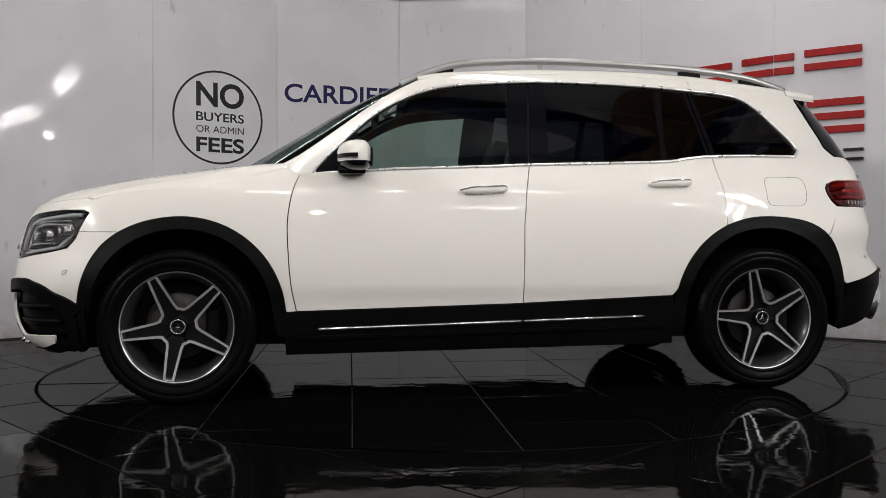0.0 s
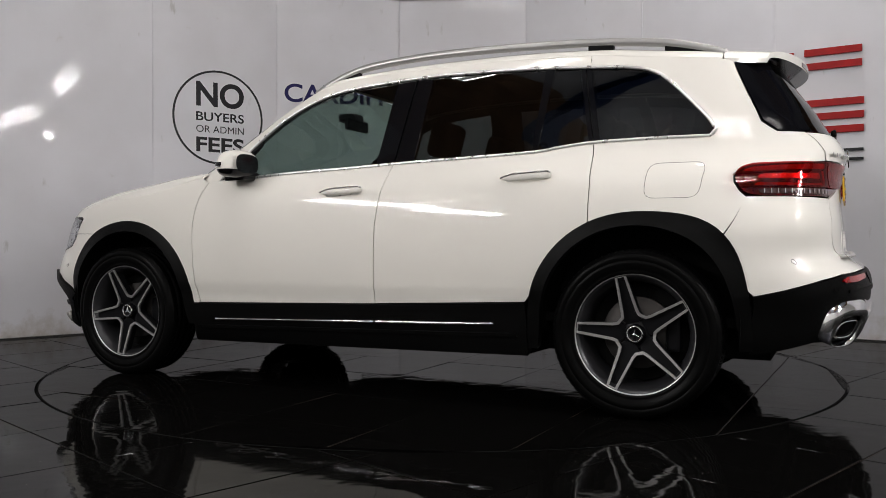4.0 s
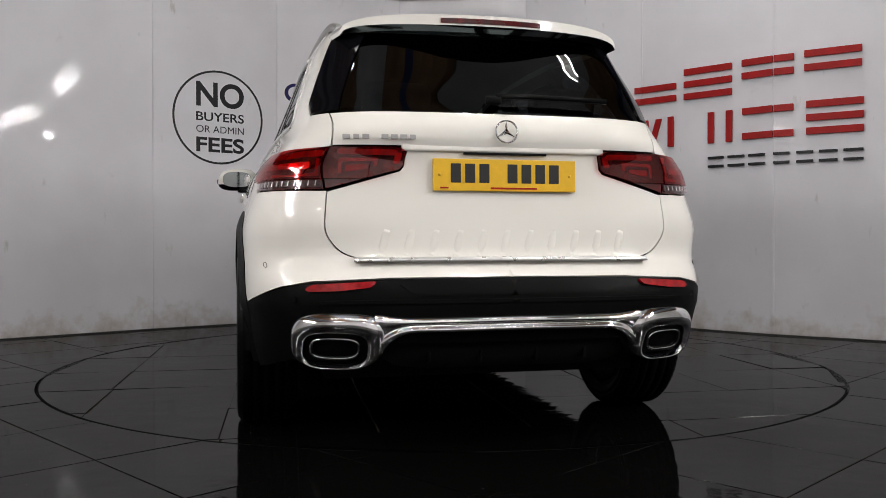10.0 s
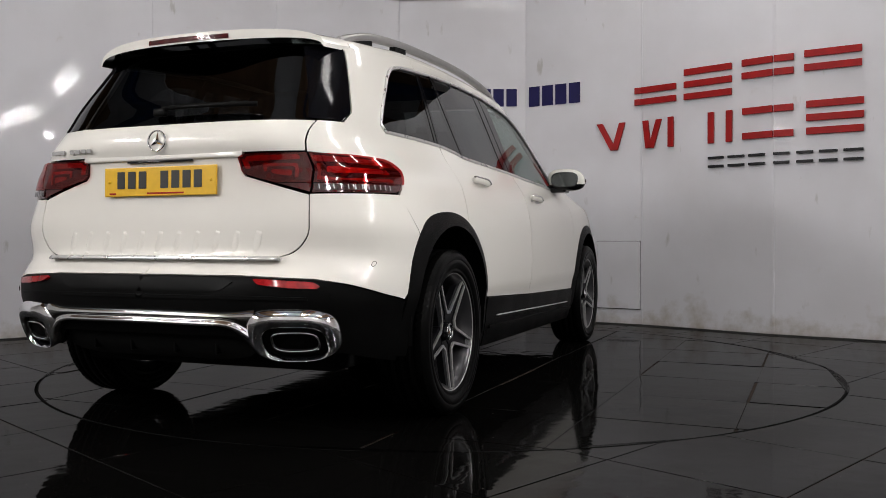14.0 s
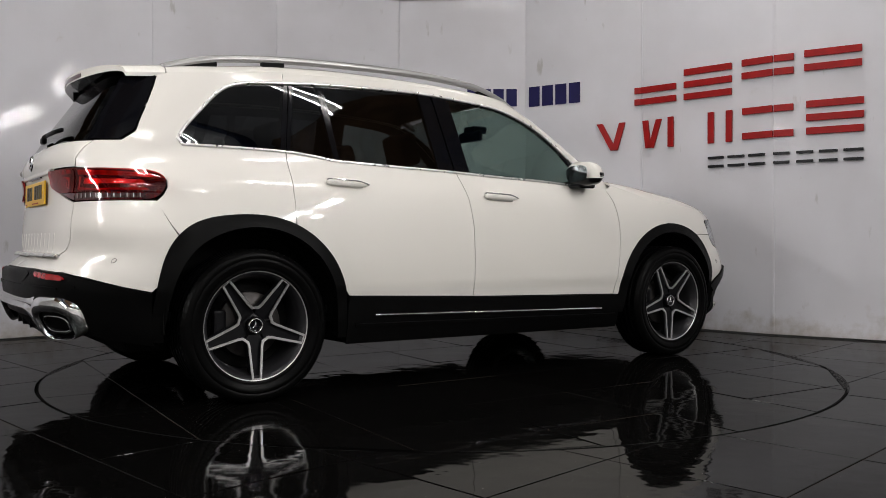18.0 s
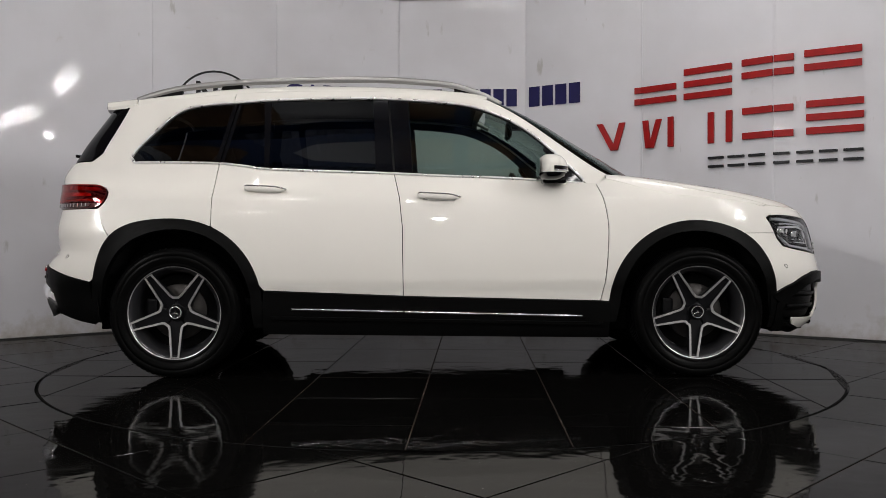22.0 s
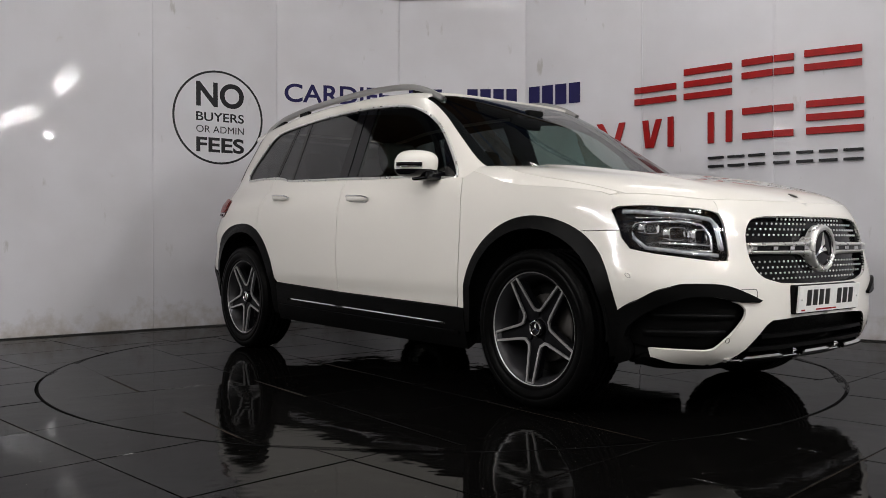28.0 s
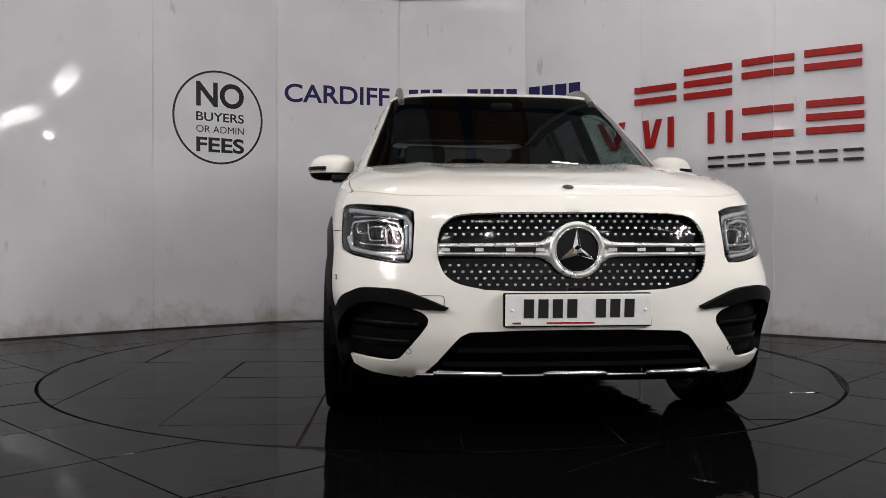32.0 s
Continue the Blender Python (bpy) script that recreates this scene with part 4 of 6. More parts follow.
WS_EDGE = [(0.985, 1.088), (0.868, 1.152), (0.664, 1.302), (0.532, 1.402), (0.402, 1.486), (0.295, 1.541)]
ws_edge = smooth_line(WS_EDGE, 3)
rail = S([(0.99, 1.03)], True) + S(ws_edge, True) + S([(0.2, 1.560), (0.1, 1.571), (-0.16, 1.588), (-0.45, 1.597), (-0.74, 1.597), (-1.145, 1.585)], True) + S(rail_top[::-1], True) + S([(0.82, 1.052), (0.87, 1.04)], True)
panel("roof_frame", rail, upper, PAINT, car, label="white windscreen pillar and roof edge")

tailgate = Re([(0, 1.183), (0, 0.677), (0.44, 0.678)] + smooth_line([(0.51, 0.679), (0.568, 0.698), (0.608, 0.733), (0.632, 0.785), (0.642, 0.905)], 5) + [(0.642, 0.905), (0.388, 0.976), (0.374, 0.992), (0.371, 1.05), (0.40, 1.064), (0.646, 1.066), (0.654, 1.10), (0.665, 1.183)])
panel("tailgate", tailgate, upper, PAINT, car, join=True, label="white tailgate with ribbed lower edge")
rear_bumper = Re([(0, 0.6735), (0.44, 0.674)] + smooth_line([(0.51, 0.6745), (0.571, 0.694), (0.612, 0.730), (0.6365, 0.784), (0.6465, 0.908)], 5)) + S([(-1.99, 0.912), (-1.8495, 0.913)]) \
    + S([p for p in arch(RA, ARCH_R, 134.7, 178, 16) if p[1] > 0.525]) + S([(-1.88, 0.520), (-1.99, 0.545)]) + Re([(0.78, 0.585), (0.68, 0.605), (0.42, 0.617), (0, 0.619)])
panel("rear_bumper", rear_bumper, upper, PAINT, car, join=True, label="white painted rear bumper")

hood_seam = smooth_line([(1.03, 0.735), (1.13, 0.770), (1.27, 0.798), (1.45, 0.812), (1.62, 0.812), (1.74, 0.805), (1.795, 0.797)], 4)
front_edge = [(front_edge_xz(y)[0] - 0.004, y) for y in np.linspace(0.788, 0, 22)]
hood = [(1.205, 0.0), (1.185, 0.3), (1.12, 0.58)] + hood_seam + front_edge
panel("bonnet", hood, top_map, PAINT, car, depth=0.015, join=True, label="white bonnet with raised creases", du=0.04, dv=0.03)
wing_edge = [(x, shoulder_yz(x)[0]) for x in list(np.linspace(0.93, 1.6, 12)) + [1.68, 1.74, 1.78]] + [(front_edge_xz(0.803)[0] - 0.0005, 0.803)]
wing_top = [(0.93, 0.77), (1.0, 0.75)] + [(x - 0.001, y + 0.0030) for x, y in hood_seam] + wing_edge[::-1]
panel("wing_top", wing_top, top_map, PAINT, car, depth=0.01, label="white upper wing", du=0.03, dv=0.02)

front_line = [(0.305 - 0.02 * t * t, t) for t in np.linspace(0, 1, 12)]
roof = front_line + [(-1.70, 1.0)] + [(-1.72 - 0.03 * (1 - t), t) for t in np.linspace(1, 0, 8)]
panel("roof", roof, roof_map, PAINT, car, join=True, depth=0.015, label="white roof", du=0.05, dv=0.035)
sp = [(-1.726 - 0.03 * (1 - t), t) for t in np.linspace(0, 1, 8)] + [(-1.90 - 0.135 * (1 - t * t), t) for t in np.linspace(1, 0, 12)]


def spoiler_map(x, t, off=0.0):
    """Roof surface, with the thickness tapering to the ends."""
    k = np.asarray(t, float)
    p = roof_map(x, t, 0.0)
    p[..., 2] += np.where(np.asarray(off) < 0, off * (1 - 0.55 * k ** 4), off)
    return p


panel("roof_spoiler", sp, spoiler_map, PAINT, car, off=0.002, depth=0.038, join=True, label="white roof spoiler", du=0.03, dv=0.035)
v, f = patch_data(sp, spoiler_map, -0.035, 0.0, 0.05, 0.05, rim=False)
k = len(v)
part_data("spoiler_underside", v + mirror_y(v), f + [tuple(i + k for i in q) for q in f], GLOSS, car)
v, f = sweep([roof_map(np.array(-2.034 + 0.135 * t * t), np.array(abs(t)), -0.020) + np.array([-0.0005, (1 if t > 0 else -1) * 0 - (2 * roof_map(np.array(-2.034), np.array(abs(t)))[1] if t < 0 else 0), 0]) for t in np.linspace(-0.36, 0.36, 15)],
             [(-0.004, -0.009), (0.006, -0.009), (0.006, 0.009), (-0.004, 0.009)])
part_data("high_brake_light", v, f, RED_DARK, car, "dark red brake light strip", smooth=False)

# strip of wing between the headlight and the bonnet gap
brow_y = (0.562, 0.61, 0.665, 0.71, 0.75, 0.78, 0.80)
brow = [(uf(y / 0.99, front_edge_xz(y)[1]), front_edge_xz(y)[1]) for y in brow_y] \
    + S([(1.787, shoulder(1.787)), (1.798, 0.866), (1.83, 0.881), (1.93, 0.8825)]) + Fr([(0.65, 0.869), (0.60, 0.857), (0.581, 0.848), (0.562, 0.85)])
panel("headlight_brow", brow, lower, PAINT, car, off=-0.0012, depth=0.02, label="white wing edge above the headlight", du=0.02, dv=0.02)

# --- dark trim behind the pillars ---
panel("pillar_trim", rail, upper, CLOTH, car, off=-0.028, depth=0.0, label="black inner pillar trim", du=0.05, dv=0.05)
panel("quarter_trim", quarter, upper, CLOTH, car, off=-0.028, depth=0.0, label="black inner quarter trim", du=0.05, dv=0.05)
for pl in ([(-0.128, 1.09), (-0.16, 1.545), (-0.368, 1.55), (-0.338, 1.10)], [(-1.17, 1.15), (-1.10, 1.53), (-1.165, 1.53), (-1.245, 1.16)], [(-0.925, 1.13), (-0.94, 1.54), (-0.985, 1.54), (-0.955, 1.13)]):
    panel("post_trim", S(pl, True), upper, CLOTH, car, off=-0.022, depth=0.0, label="black inner door post trim")

# --- glass ---
screen = Fr([(0, 1.098), (0.5, 1.092)], True) + S([(1.02, 1.086)] + ws_edge, True) + Fr([(0.45, 1.566), (0.3, 1.576), (0, 1.584)], True)
panel("windscreen", screen, upper, SCREEN_GLASS, car, off=-0.005, depth=0.0, join=True, label="raked windscreen with a dark border")
band = S([(1.02, 1.086)] + ws_edge, True) + [(u - 0.040, z) for u, z in S(([(1.02, 1.086)] + ws_edge)[::-1], True)]
panel("screen_border", band, upper, GLOSS, car, off=-0.009, depth=0.0, label="black printed border of the windscreen", du=0.02, dv=0.02)
f_glass = S([(0.70, 1.078), (0.60, 1.255)] + [p for p in dlo_top if -0.13 < p[0] < 0.6 and p[1] > 1.28] + [(-0.165, 1.538), (-0.135, 1.106), (0.257, 1.089), (0.555, 1.072)], True)
panel("front_window", f_glass, upper, FRONT_GLASS, car, off=-0.006, depth=0.0, label="green tinted front window")
tri = S([(0.806, 1.058), (0.79, 1.09), (0.60, 1.275), (0.595, 1.25), (0.70, 1.07)], True)
panel("mirror_sail", tri, upper, GLOSS, car, off=-0.004, depth=0.01, label="black mirror triangle")
r_glass = S([(-0.337, 1.114)] + [(-0.36, 1.545), (-0.6, 1.548), (-0.942, 1.538), (-0.927, 1.135), (-0.6, 1.122)], True)
panel("rear_window", r_glass, upper, REAR_GLASS, car, off=-0.006, depth=0.0, label="dark privacy glass rear window")
vent = S([(-0.953, 1.139), (-0.983, 1.536), (-1.108, 1.526), (-1.185, 1.168), (-1.06, 1.155)], True)
panel("rear_vent_window", vent, upper, REAR_GLASS, car, off=-0.006, depth=0.0, label="small dark fixed pane")
q_glass = S([(-1.232, 1.173), (-1.155, 1.522)] + [p for p in dlo_top if p[0] < -1.16] + [(-1.69, 1.182)], True)
panel("quarter_window", q_glass, upper, REAR_GLASS, car, off=-0.006, depth=0.0, label="dark privacy glass quarter window")
for nm, pl in (("door_pillar", [(-0.135, 1.104), (-0.165, 1.541), (-0.27, 1.545), (-0.229, 1.108)]), ("door_pillar", [(-0.241, 1.108), (-0.281, 1.546), (-0.36, 1.549), (-0.337, 1.113)]),
               ("window_divider", [(-0.927, 1.134), (-0.942, 1.541), (-0.983, 1.539), (-0.953, 1.137)]), ("rear_pillar", [(-1.185, 1.166), (-1.108, 1.529), (-1.126, 1.528), (-1.203, 1.169)]),
               ("rear_pillar", [(-1.21, 1.169), (-1.133, 1.528), (-1.155, 1.526), (-1.234, 1.172)])):
    panel(nm, S(pl, True), upper, GLOSS, car, off=-0.004, depth=0.012, label="gloss black window pillar")
tail_glass = Re([(0, 1.19), (0.6, 1.19)]) + S([(-1.955, 1.193), (-1.892, 1.24), (-1.842, 1.345), (-1.789, 1.462), (-1.77, 1.512)]) + S([(-1.80, 1.513)]) + Re([(0.45, 1.52), (0.2, 1.525), (0, 1.527)])
panel("rear_screen", tail_glass, upper, REAR_GLASS, car, off=-0.004, depth=0.0, join=True, label="dark wrap-round rear screen")
side_black = S([(-1.955, 1.193), (-1.892, 1.24), (-1.842, 1.345), (-1.789, 1.462), (-1.77, 1.512), (-1.80, 1.513)]) + Re([(0.50, 1.50), (0.575, 1.35), (0.635, 1.193)])
panel("screen_fin", side_black, upper, FIN, car, off=0.002, depth=0.012, label="gloss black fin beside the rear screen", du=0.02, dv=0.02)

# --- bright trim round the windows ---
trim_path = S([(0.80, 1.052), (0.555, 1.070), (0.257, 1.087), (-0.233, 1.108), (-0.589, 1.120), (-0.946, 1.135), (-1.059, 1.152), (-1.20, 1.168), (-1.45, 1.176), (-1.69, 1.178)], True)
trim_path = smooth_line(trim_path, 4) + S(dlo_top[::-1], True)
tp = np.array(trim_path)
line = upper(tp[:, 0], tp[:, 1], 0.001)


def trim(name, pts, ring, material, parent, label="", closed=False, both=True):
    def outward(p):
        d = Vector((0, p.y, 0.25 * (p.z - 0.9)))
        return d.normalized()
    vv, ff = sweep(pts, ring, closed, outward)
    part_data(name, vv, ff, material, parent, label)
    if both:
        part_data(name, mirror_y(vv), [q[::-1] for q in ff], material, parent, label)


trim("window_trim", line, [(-0.008, -0.004), (0.008, -0.004), (0.006, 0.005), (-0.006, 0.005)], SATIN, car, "bright chrome strip round the side windows", closed=True)

# --- inner shell and underside, keep light out ---
shell = Fr([(0, 0.26)]) + S([(1.865, 0.27), (1.865, 0.40)]) + S(front_arch_up) + S([(0.925, 0.40), (0.925, 0.23), (-0.94, 0.23), (-0.94, 0.40)]) + S(rear_arch) + S([(-1.878, 0.40), (-1.878, 0.33)]) \
    + Re([(0, 0.33), (0, 1.175), (0.5, 1.175)]) + S([(-1.9, 1.165), (-1.69, 1.155), (-1.16, 1.145), (-0.23, 1.09), (0.55, 1.055), (0.80, 1.035)]) \
    + S([(0.93, shoulder(0.93) - 0.02)]) + S([(x, shoulder(x) - 0.03) for x in (1.1, 1.3, 1.5, 1.65, 1.75)]) + Fr([(0.7, 0.87), (0.3, 0.88), (0, 0.88)])
panel("inner_shell", shell, lower, DARK, car, off=-0.06, depth=0.0, join=True, du=0.06, dv=0.06)


def under_pan():
    bm = bmesh.new()
    pts = [(2.1, 0.60), (1.88, 0.78), (1.86, 0.62), (0.95, 0.62), (0.93, 0.84), (-0.93, 0.84), (-0.95, 0.6), (-1.86, 0.6), (-1.92, 0.6)]
    pts = pts + [(x, -y) for x, y in pts[::-1]]
    face = bm.faces.new([bm.verts.new((x, y, 0.235)) for x, y in pts])
    got = bmesh.ops.extrude_face_region(bm, geom=[face])
    bmesh.ops.translate(bm, vec=(0, 0, 0.12), verts=[e for e in got["geom"] if isinstance(e, bmesh.types.BMVert)])
    bmesh.ops.recalc_face_normals(bm, faces=bm.faces[:])
    return bm


part("underbody", under_pan(), DARK, car, "black underbody", smooth=False)


def wheel_well(c, y0, y1, r):
    n = 20
    verts, faces = [], []
    for i in range(n + 1):
        a = radians(-8 + 196 * i / n)
        for y in (y0, y1):
            verts.append((c[0] + r * math.cos(a), y, c[1] + r * math.sin(a)))
    for i in range(n):
        faces.append((2 * i, 2 * i + 1, 2 * i + 3, 2 * i + 2))
    faces.append([2 * i for i in range(n + 1)])
    return verts, faces


for c in (FA, RA):
    for sgn in (1, -1):
        v, f = wheel_well(c, 0.58 * sgn, 0.885 * sgn, 0.425)
        part_data("wheel_arch_liner", v, f, DARK, car, "black wheel arch liner", smooth=False)


# --- wheels ---
def tyre_data():
    prof = [(0.250, -0.100), (0.2555, -0.1065), (0.262, -0.1085), (0.2665, -0.1065), (0.272, -0.1105), (0.292, -0.1165), (0.3045, -0.1175), (0.306, -0.1155), (0.3085, -0.1155), (0.310, -0.1172), (0.330, -0.114), (0.345, -0.102), (0.3495, -0.085)]
    tread = []
    for y in (-0.06, -0.022, 0.022, 0.06):
        tread += [(0.3515, y - 0.007), (0.344, y - 0.006), (0.344, y + 0.006), (0.3515, y + 0.007)]
    prof = prof + tread + [(r, -h) for r, h in prof[::-1]]
    return lathe(prof, 96, "y")


def tread_blocks():
    """Small shoulder blocks round the tyre."""
    verts, faces = [], []
    for i in range(72):
        a = 2 * math.pi * i / 72
        for s in (-1, 1):
            ring = []
            for da, r, h in ((-0.028, 0.336, 0.112), (0.028, 0.336, 0.112), (0.030, 0.3505, 0.094), (-0.030, 0.3505, 0.094), (-0.030, 0.3522, 0.070), (0.030, 0.3522, 0.070)):
                ring.append((r * math.cos(a + da), s * h, r * math.sin(a + da)))
            k = len(verts)
            verts += ring
            faces += [(k, k + 1, k + 2, k + 3), (k + 3, k + 2, k + 5, k + 4)]
    return verts, faces


def spoke_outline():
    """One split spoke, pointing along +x: wide at the hub, narrow at the rim."""
    return [(0.045, 0.024), (0.066, 0.044), (0.098, 0.0345), (0.248, 0.0225), (0.248, -0.0225), (0.098, -0.0345), (0.066, -0.044), (0.045, -0.024)]


def make_wheel(base_angle, side, parent):
    """A wheel under the car; side is +1 for left, -1 for right."""
    w = thing("wheel", "", "")
    w.parent = parent
    w["label"] = "five split-spoke alloy wheel with black tyre"
    v, f = tyre_data()
    tyre = part_data("tyre", v, f, RUBBER, w, "black road tyre")
    v, f = tread_blocks()
    tagged(part_data("tread", v, f, RUBBER, tyre, smooth=False), kind="stuff")
    prof = [(0.205, -0.09), (0.215, 0.03), (0.222, 0.062), (0.236, 0.085), (0.246, 0.098), (0.254, 0.1005), (0.256, 0.094), (0.252, 0.088), (0.25, -0.095), (0.205, -0.09)]
    v, f = lathe(prof, 80, "y")
    rim = part_data("rim", v, f, BARREL, w, "dark grey alloy rim")
    v, f = lathe([(0.2465, 0.0985), (0.2485, 0.1005), (0.2545, 0.1025), (0.2555, 0.0995)], 80, "y")
    part_data("rim_lip", v, f, ALLOY, rim, "bright machined rim edge")
    for k in range(5):
        a = radians(base_angle + 72 * k)
        ca, sa = math.cos(a), math.sin(a)

        def turn(x, z):
            return (x * ca - z * sa, x * sa + z * ca)
        # dark body of the spoke
        bmx = bmesh.new()
        o = spoke_outline()
        def crown(r):
            return 0.072 + 0.020 * max(0, (r - 0.045) / 0.2)
        fr = [bmx.verts.new((*turn(x, z)[:1], crown(math.hypot(x, z)) - 0.016, turn(x, z)[1])) for x, z in o]
        bk = [bmx.verts.new((*turn(x, z)[:1], crown(math.hypot(x, z)) - 0.045, turn(x, z)[1])) for x, z in o]
        bmx.faces.new(fr)
        for i in range(len(o)):
            bmx.faces.new((fr[i], bk[i], bk[(i + 1) % len(o)], fr[(i + 1) % len(o)]))
        bmesh.ops.recalc_face_normals(bmx, faces=bmx.faces[:])
        spoke = part("spoke", bmx, ALLOY_DARK, w, "dark grey split spoke", smooth=False)
        # machined edges: strips on both sides and round the split
        for s in (1, -1):
            strip = [(0.0794, 0.0404), (0.0712, 0.0517), (0.0615, 0.0447), (0.0710, 0.0310), (0.092, 0.0255), (0.240, 0.0140), (0.240, 0.0), (0.250, 0.0), (0.250, 0.0232), (0.098, 0.0362)]
            vv, ff = [], []
            for x, z in strip:
                X, Z = turn(x, z * s)
                vv.append((X, crown(math.hypot(x, z)) + 0.004, Z))
            for x, z in strip:
                X, Z = turn(x, z * s)
                vv.append((X, crown(math.hypot(x, z)) - 0.004, Z))
            n = len(strip)
            ff = [tuple(range(n))] + [(i, (i + 1) % n, n + (i + 1) % n, n + i) for i in range(n)]
            part_data("machined_edge", vv, ff, ALLOY, spoke, "bright machined face", smooth=False)
        # bolt between the spokes
        b = radians(base_angle + 36 + 72 * k)
        vv, ff = lathe([(0.0, 0.052), (0.009, 0.052), (0.011, 0.048), (0.011, 0.02)], 6, "y")
        part_data("wheel_bolt", [(x + 0.052 * math.cos(b), y, z + 0.052 * math.sin(b)) for x, y, z in vv], ff, ALLOY_DARK, w, "dark wheel bolt", smooth=False)
    v, f = lathe([(0.0, 0.055), (0.05, 0.055), (0.062, 0.045), (0.066, 0.0), (0.05, -0.02)], 40, "y")
    hub = part_data("hub", v, f, ALLOY_DARK, w, "dark wheel hub")
    v, f = lathe([(0.0, 0.082), (0.026, 0.082), (0.029, 0.084), (0.035, 0.083), (0.039, 0.076), (0.041, 0.05)], 32, "y")
    cap = part_data("hub_cap", v, f, GLOSS, w, "black hub cap with a chrome badge")
    v, f = lathe([(0.0275, 0.0825), (0.029, 0.087), (0.033, 0.087), (0.0352, 0.0825)], 32, "y")
    part_data("cap_ring", v, f, CHROME, cap, "chrome ring")
    for k in range(3):
        vv, ff = spoke_star(0.0265, 0.0062, 90 + 120 * k, 0.0825, 0.006)
        part_data("badge_arm", vv, ff, CHROME, cap, "chrome badge arm", smooth=False)
    v, f = lathe([(0.055, 0.005), (0.150, 0.005), (0.152, 0.002), (0.152, -0.022), (0.055, -0.022)], 56, "y")
    part_data("brake_shield", *lathe([(0.0, -0.03), (0.20, -0.03), (0.206, -0.035)], 40, "y"), DARK, w, "black brake shield")
    part_data("brake_disc", v, f, STEEL, w, "steel brake disc")
    bmc = box_bm(0.06, 0.055, 0.15, (-0.145, -0.005, 0.0), 0.015)
    part("brake_caliper", bmc, ALLOY_DARK, w, "dark brake caliper", smooth=False)
    return w


def spoke_star(length, width, angle, y, depth):
    """One tapered arm of a round badge, in the wheel's plane."""
    a = radians(angle)
    ca, sa = math.cos(a), math.sin(a)
    pts = [(0, -width), (length, 0), (0, width)]
    P = [(x * ca - z * sa, x * sa + z * ca) for x, z in pts]
    return [(P[0][0], y, P[0][1]), (P[1][0], y, P[1][1]), (P[2][0], y, P[2][1]), (0.25 * length * ca, y + depth, 0.25 * length * sa)], [(0, 1, 3), (1, 2, 3), (0, 3, 2)]


# place, side, spoke angle seen from outside
for x, side, ang in ((1.4145, 1, 180 - 44.6), (-1.4145, 1, 180 - 31.5), (1.4145, -1, 48.5), (-1.4145, -1, 54.0)):
    w = make_wheel(ang, side, car)
    if side > 0:
        w.matrix_local = pose(x, 0.800, 0.351)
    else:
        w.matrix_local = pose(x, -0.800, 0.351) @ Matrix.Diagonal((1, -1, 1, 1))


# --- black cladding ---
def arch_map(c):
    """Skin with the arch trim standing out towards the wheel."""
    def f(u, z, off=0.0):
        p = lower(u, z, 0.0)
        r = np.hypot(p[..., 0] - c[0], p[..., 2] - c[1])
        k = np.clip((ARCH_R - r) / (ARCH_R - ARCH_IN), 0, 1)
        return lower(u, z, off + 0.013 * k ** 0.6)
    return f


front_clad = S(arch(FA, ARCH_R + 0.002, 2, 178)) + S([(0.928, 0.30), (0.97, 0.30)]) + S(arch(FA, ARCH_IN, 178, 2)) + S([(1.80, 0.27), (1.865, 0.27)])
panel("front_arch_trim", front_clad, arch_map(FA), PLASTIC, car, off=0.003, depth=0.05, label="black plastic wheel arch trim", du=0.02, dv=0.02)
rear_clad = S(arch(RA, ARCH_R + 0.002, 2, 178)) + S([(-1.876, 0.30), (-1.82, 0.30)]) + S(arch(RA, ARCH_IN, 178, 2)) + S([(-0.99, 0.27), (-0.938, 0.27)])
panel("rear_arch_trim", rear_clad, arch_map(RA), PLASTIC, car, off=0.003, depth=0.05, label="black plastic wheel arch trim", du=0.02, dv=0.02)
sill = S([(0.935, 0.405), (0.88, 0.411), (-0.178, 0.437), (-0.936, 0.467), (-0.942, 0.40), (-0.942, 0.235), (0.935, 0.215)])
panel("sill_trim", sill, lower, PLASTIC, car, off=0.008, depth=0.06, label="black plastic sill trim")
ledge = S([(0.90, 0.300), (0.90, 0.285), (-0.90, 0.318), (-0.90, 0.333)])
panel("sill_ledge", ledge, lower, PLASTIC, car, off=0.020, depth=0.015, label="black sill ledge")
for a, b in (((0.785, 0.332), (-0.172, 0.355)), ((-0.186, 0.3555), (-0.788, 0.370))):
    pts = np.array(dense(S([a, b]), 0.03, closed=False))
    line = lower(pts[:, 0], pts[:, 1], 0.010)
    trim("sill_strip", line, [(-0.008, -0.003), (0.008, -0.003), (0.006, 0.005), (-0.006, 0.005)], CHROME, car, "bright chrome sill strip")

surround = S([(1.852, 0.395), (1.868, 0.404)]) + Fr([*smooth_line([(0.872, 0.440), (0.862, 0.490), (0.835, 0.535), (0.80, 0.555), (0.758, 0.567), (0.634, 0.563), (0.552, 0.538), (0.458, 0.500)], 4), (0.475, 0.492), *smooth_line([(0.59, 0.503),
                                                      (0.70, 0.521), (0.775, 0.512), (0.82, 0.478), (0.848, 0.42), (0.852, 0.36), (0.840, 0.312), (0.825, 0.265)], 4)]) + S([(1.835, 0.245), (1.815, 0.25), (1.845, 0.32)])
panel("vent_surround", surround, lower, PLASTIC, car, off=0.014, depth=0.05, label="black plastic fin round the bumper vent", du=0.02, dv=0.02)
vent_poly = Fr([(0.778, 0.514), (0.70, 0.523), (0.59, 0.502), (0.545, 0.484), (0.526, 0.457), (0.540, 0.42), (0.625, 0.316), (0.66, 0.299), (0.815, 0.305), (0.842, 0.318), (0.854, 0.36), (0.850, 0.42), (0.822, 0.478)])
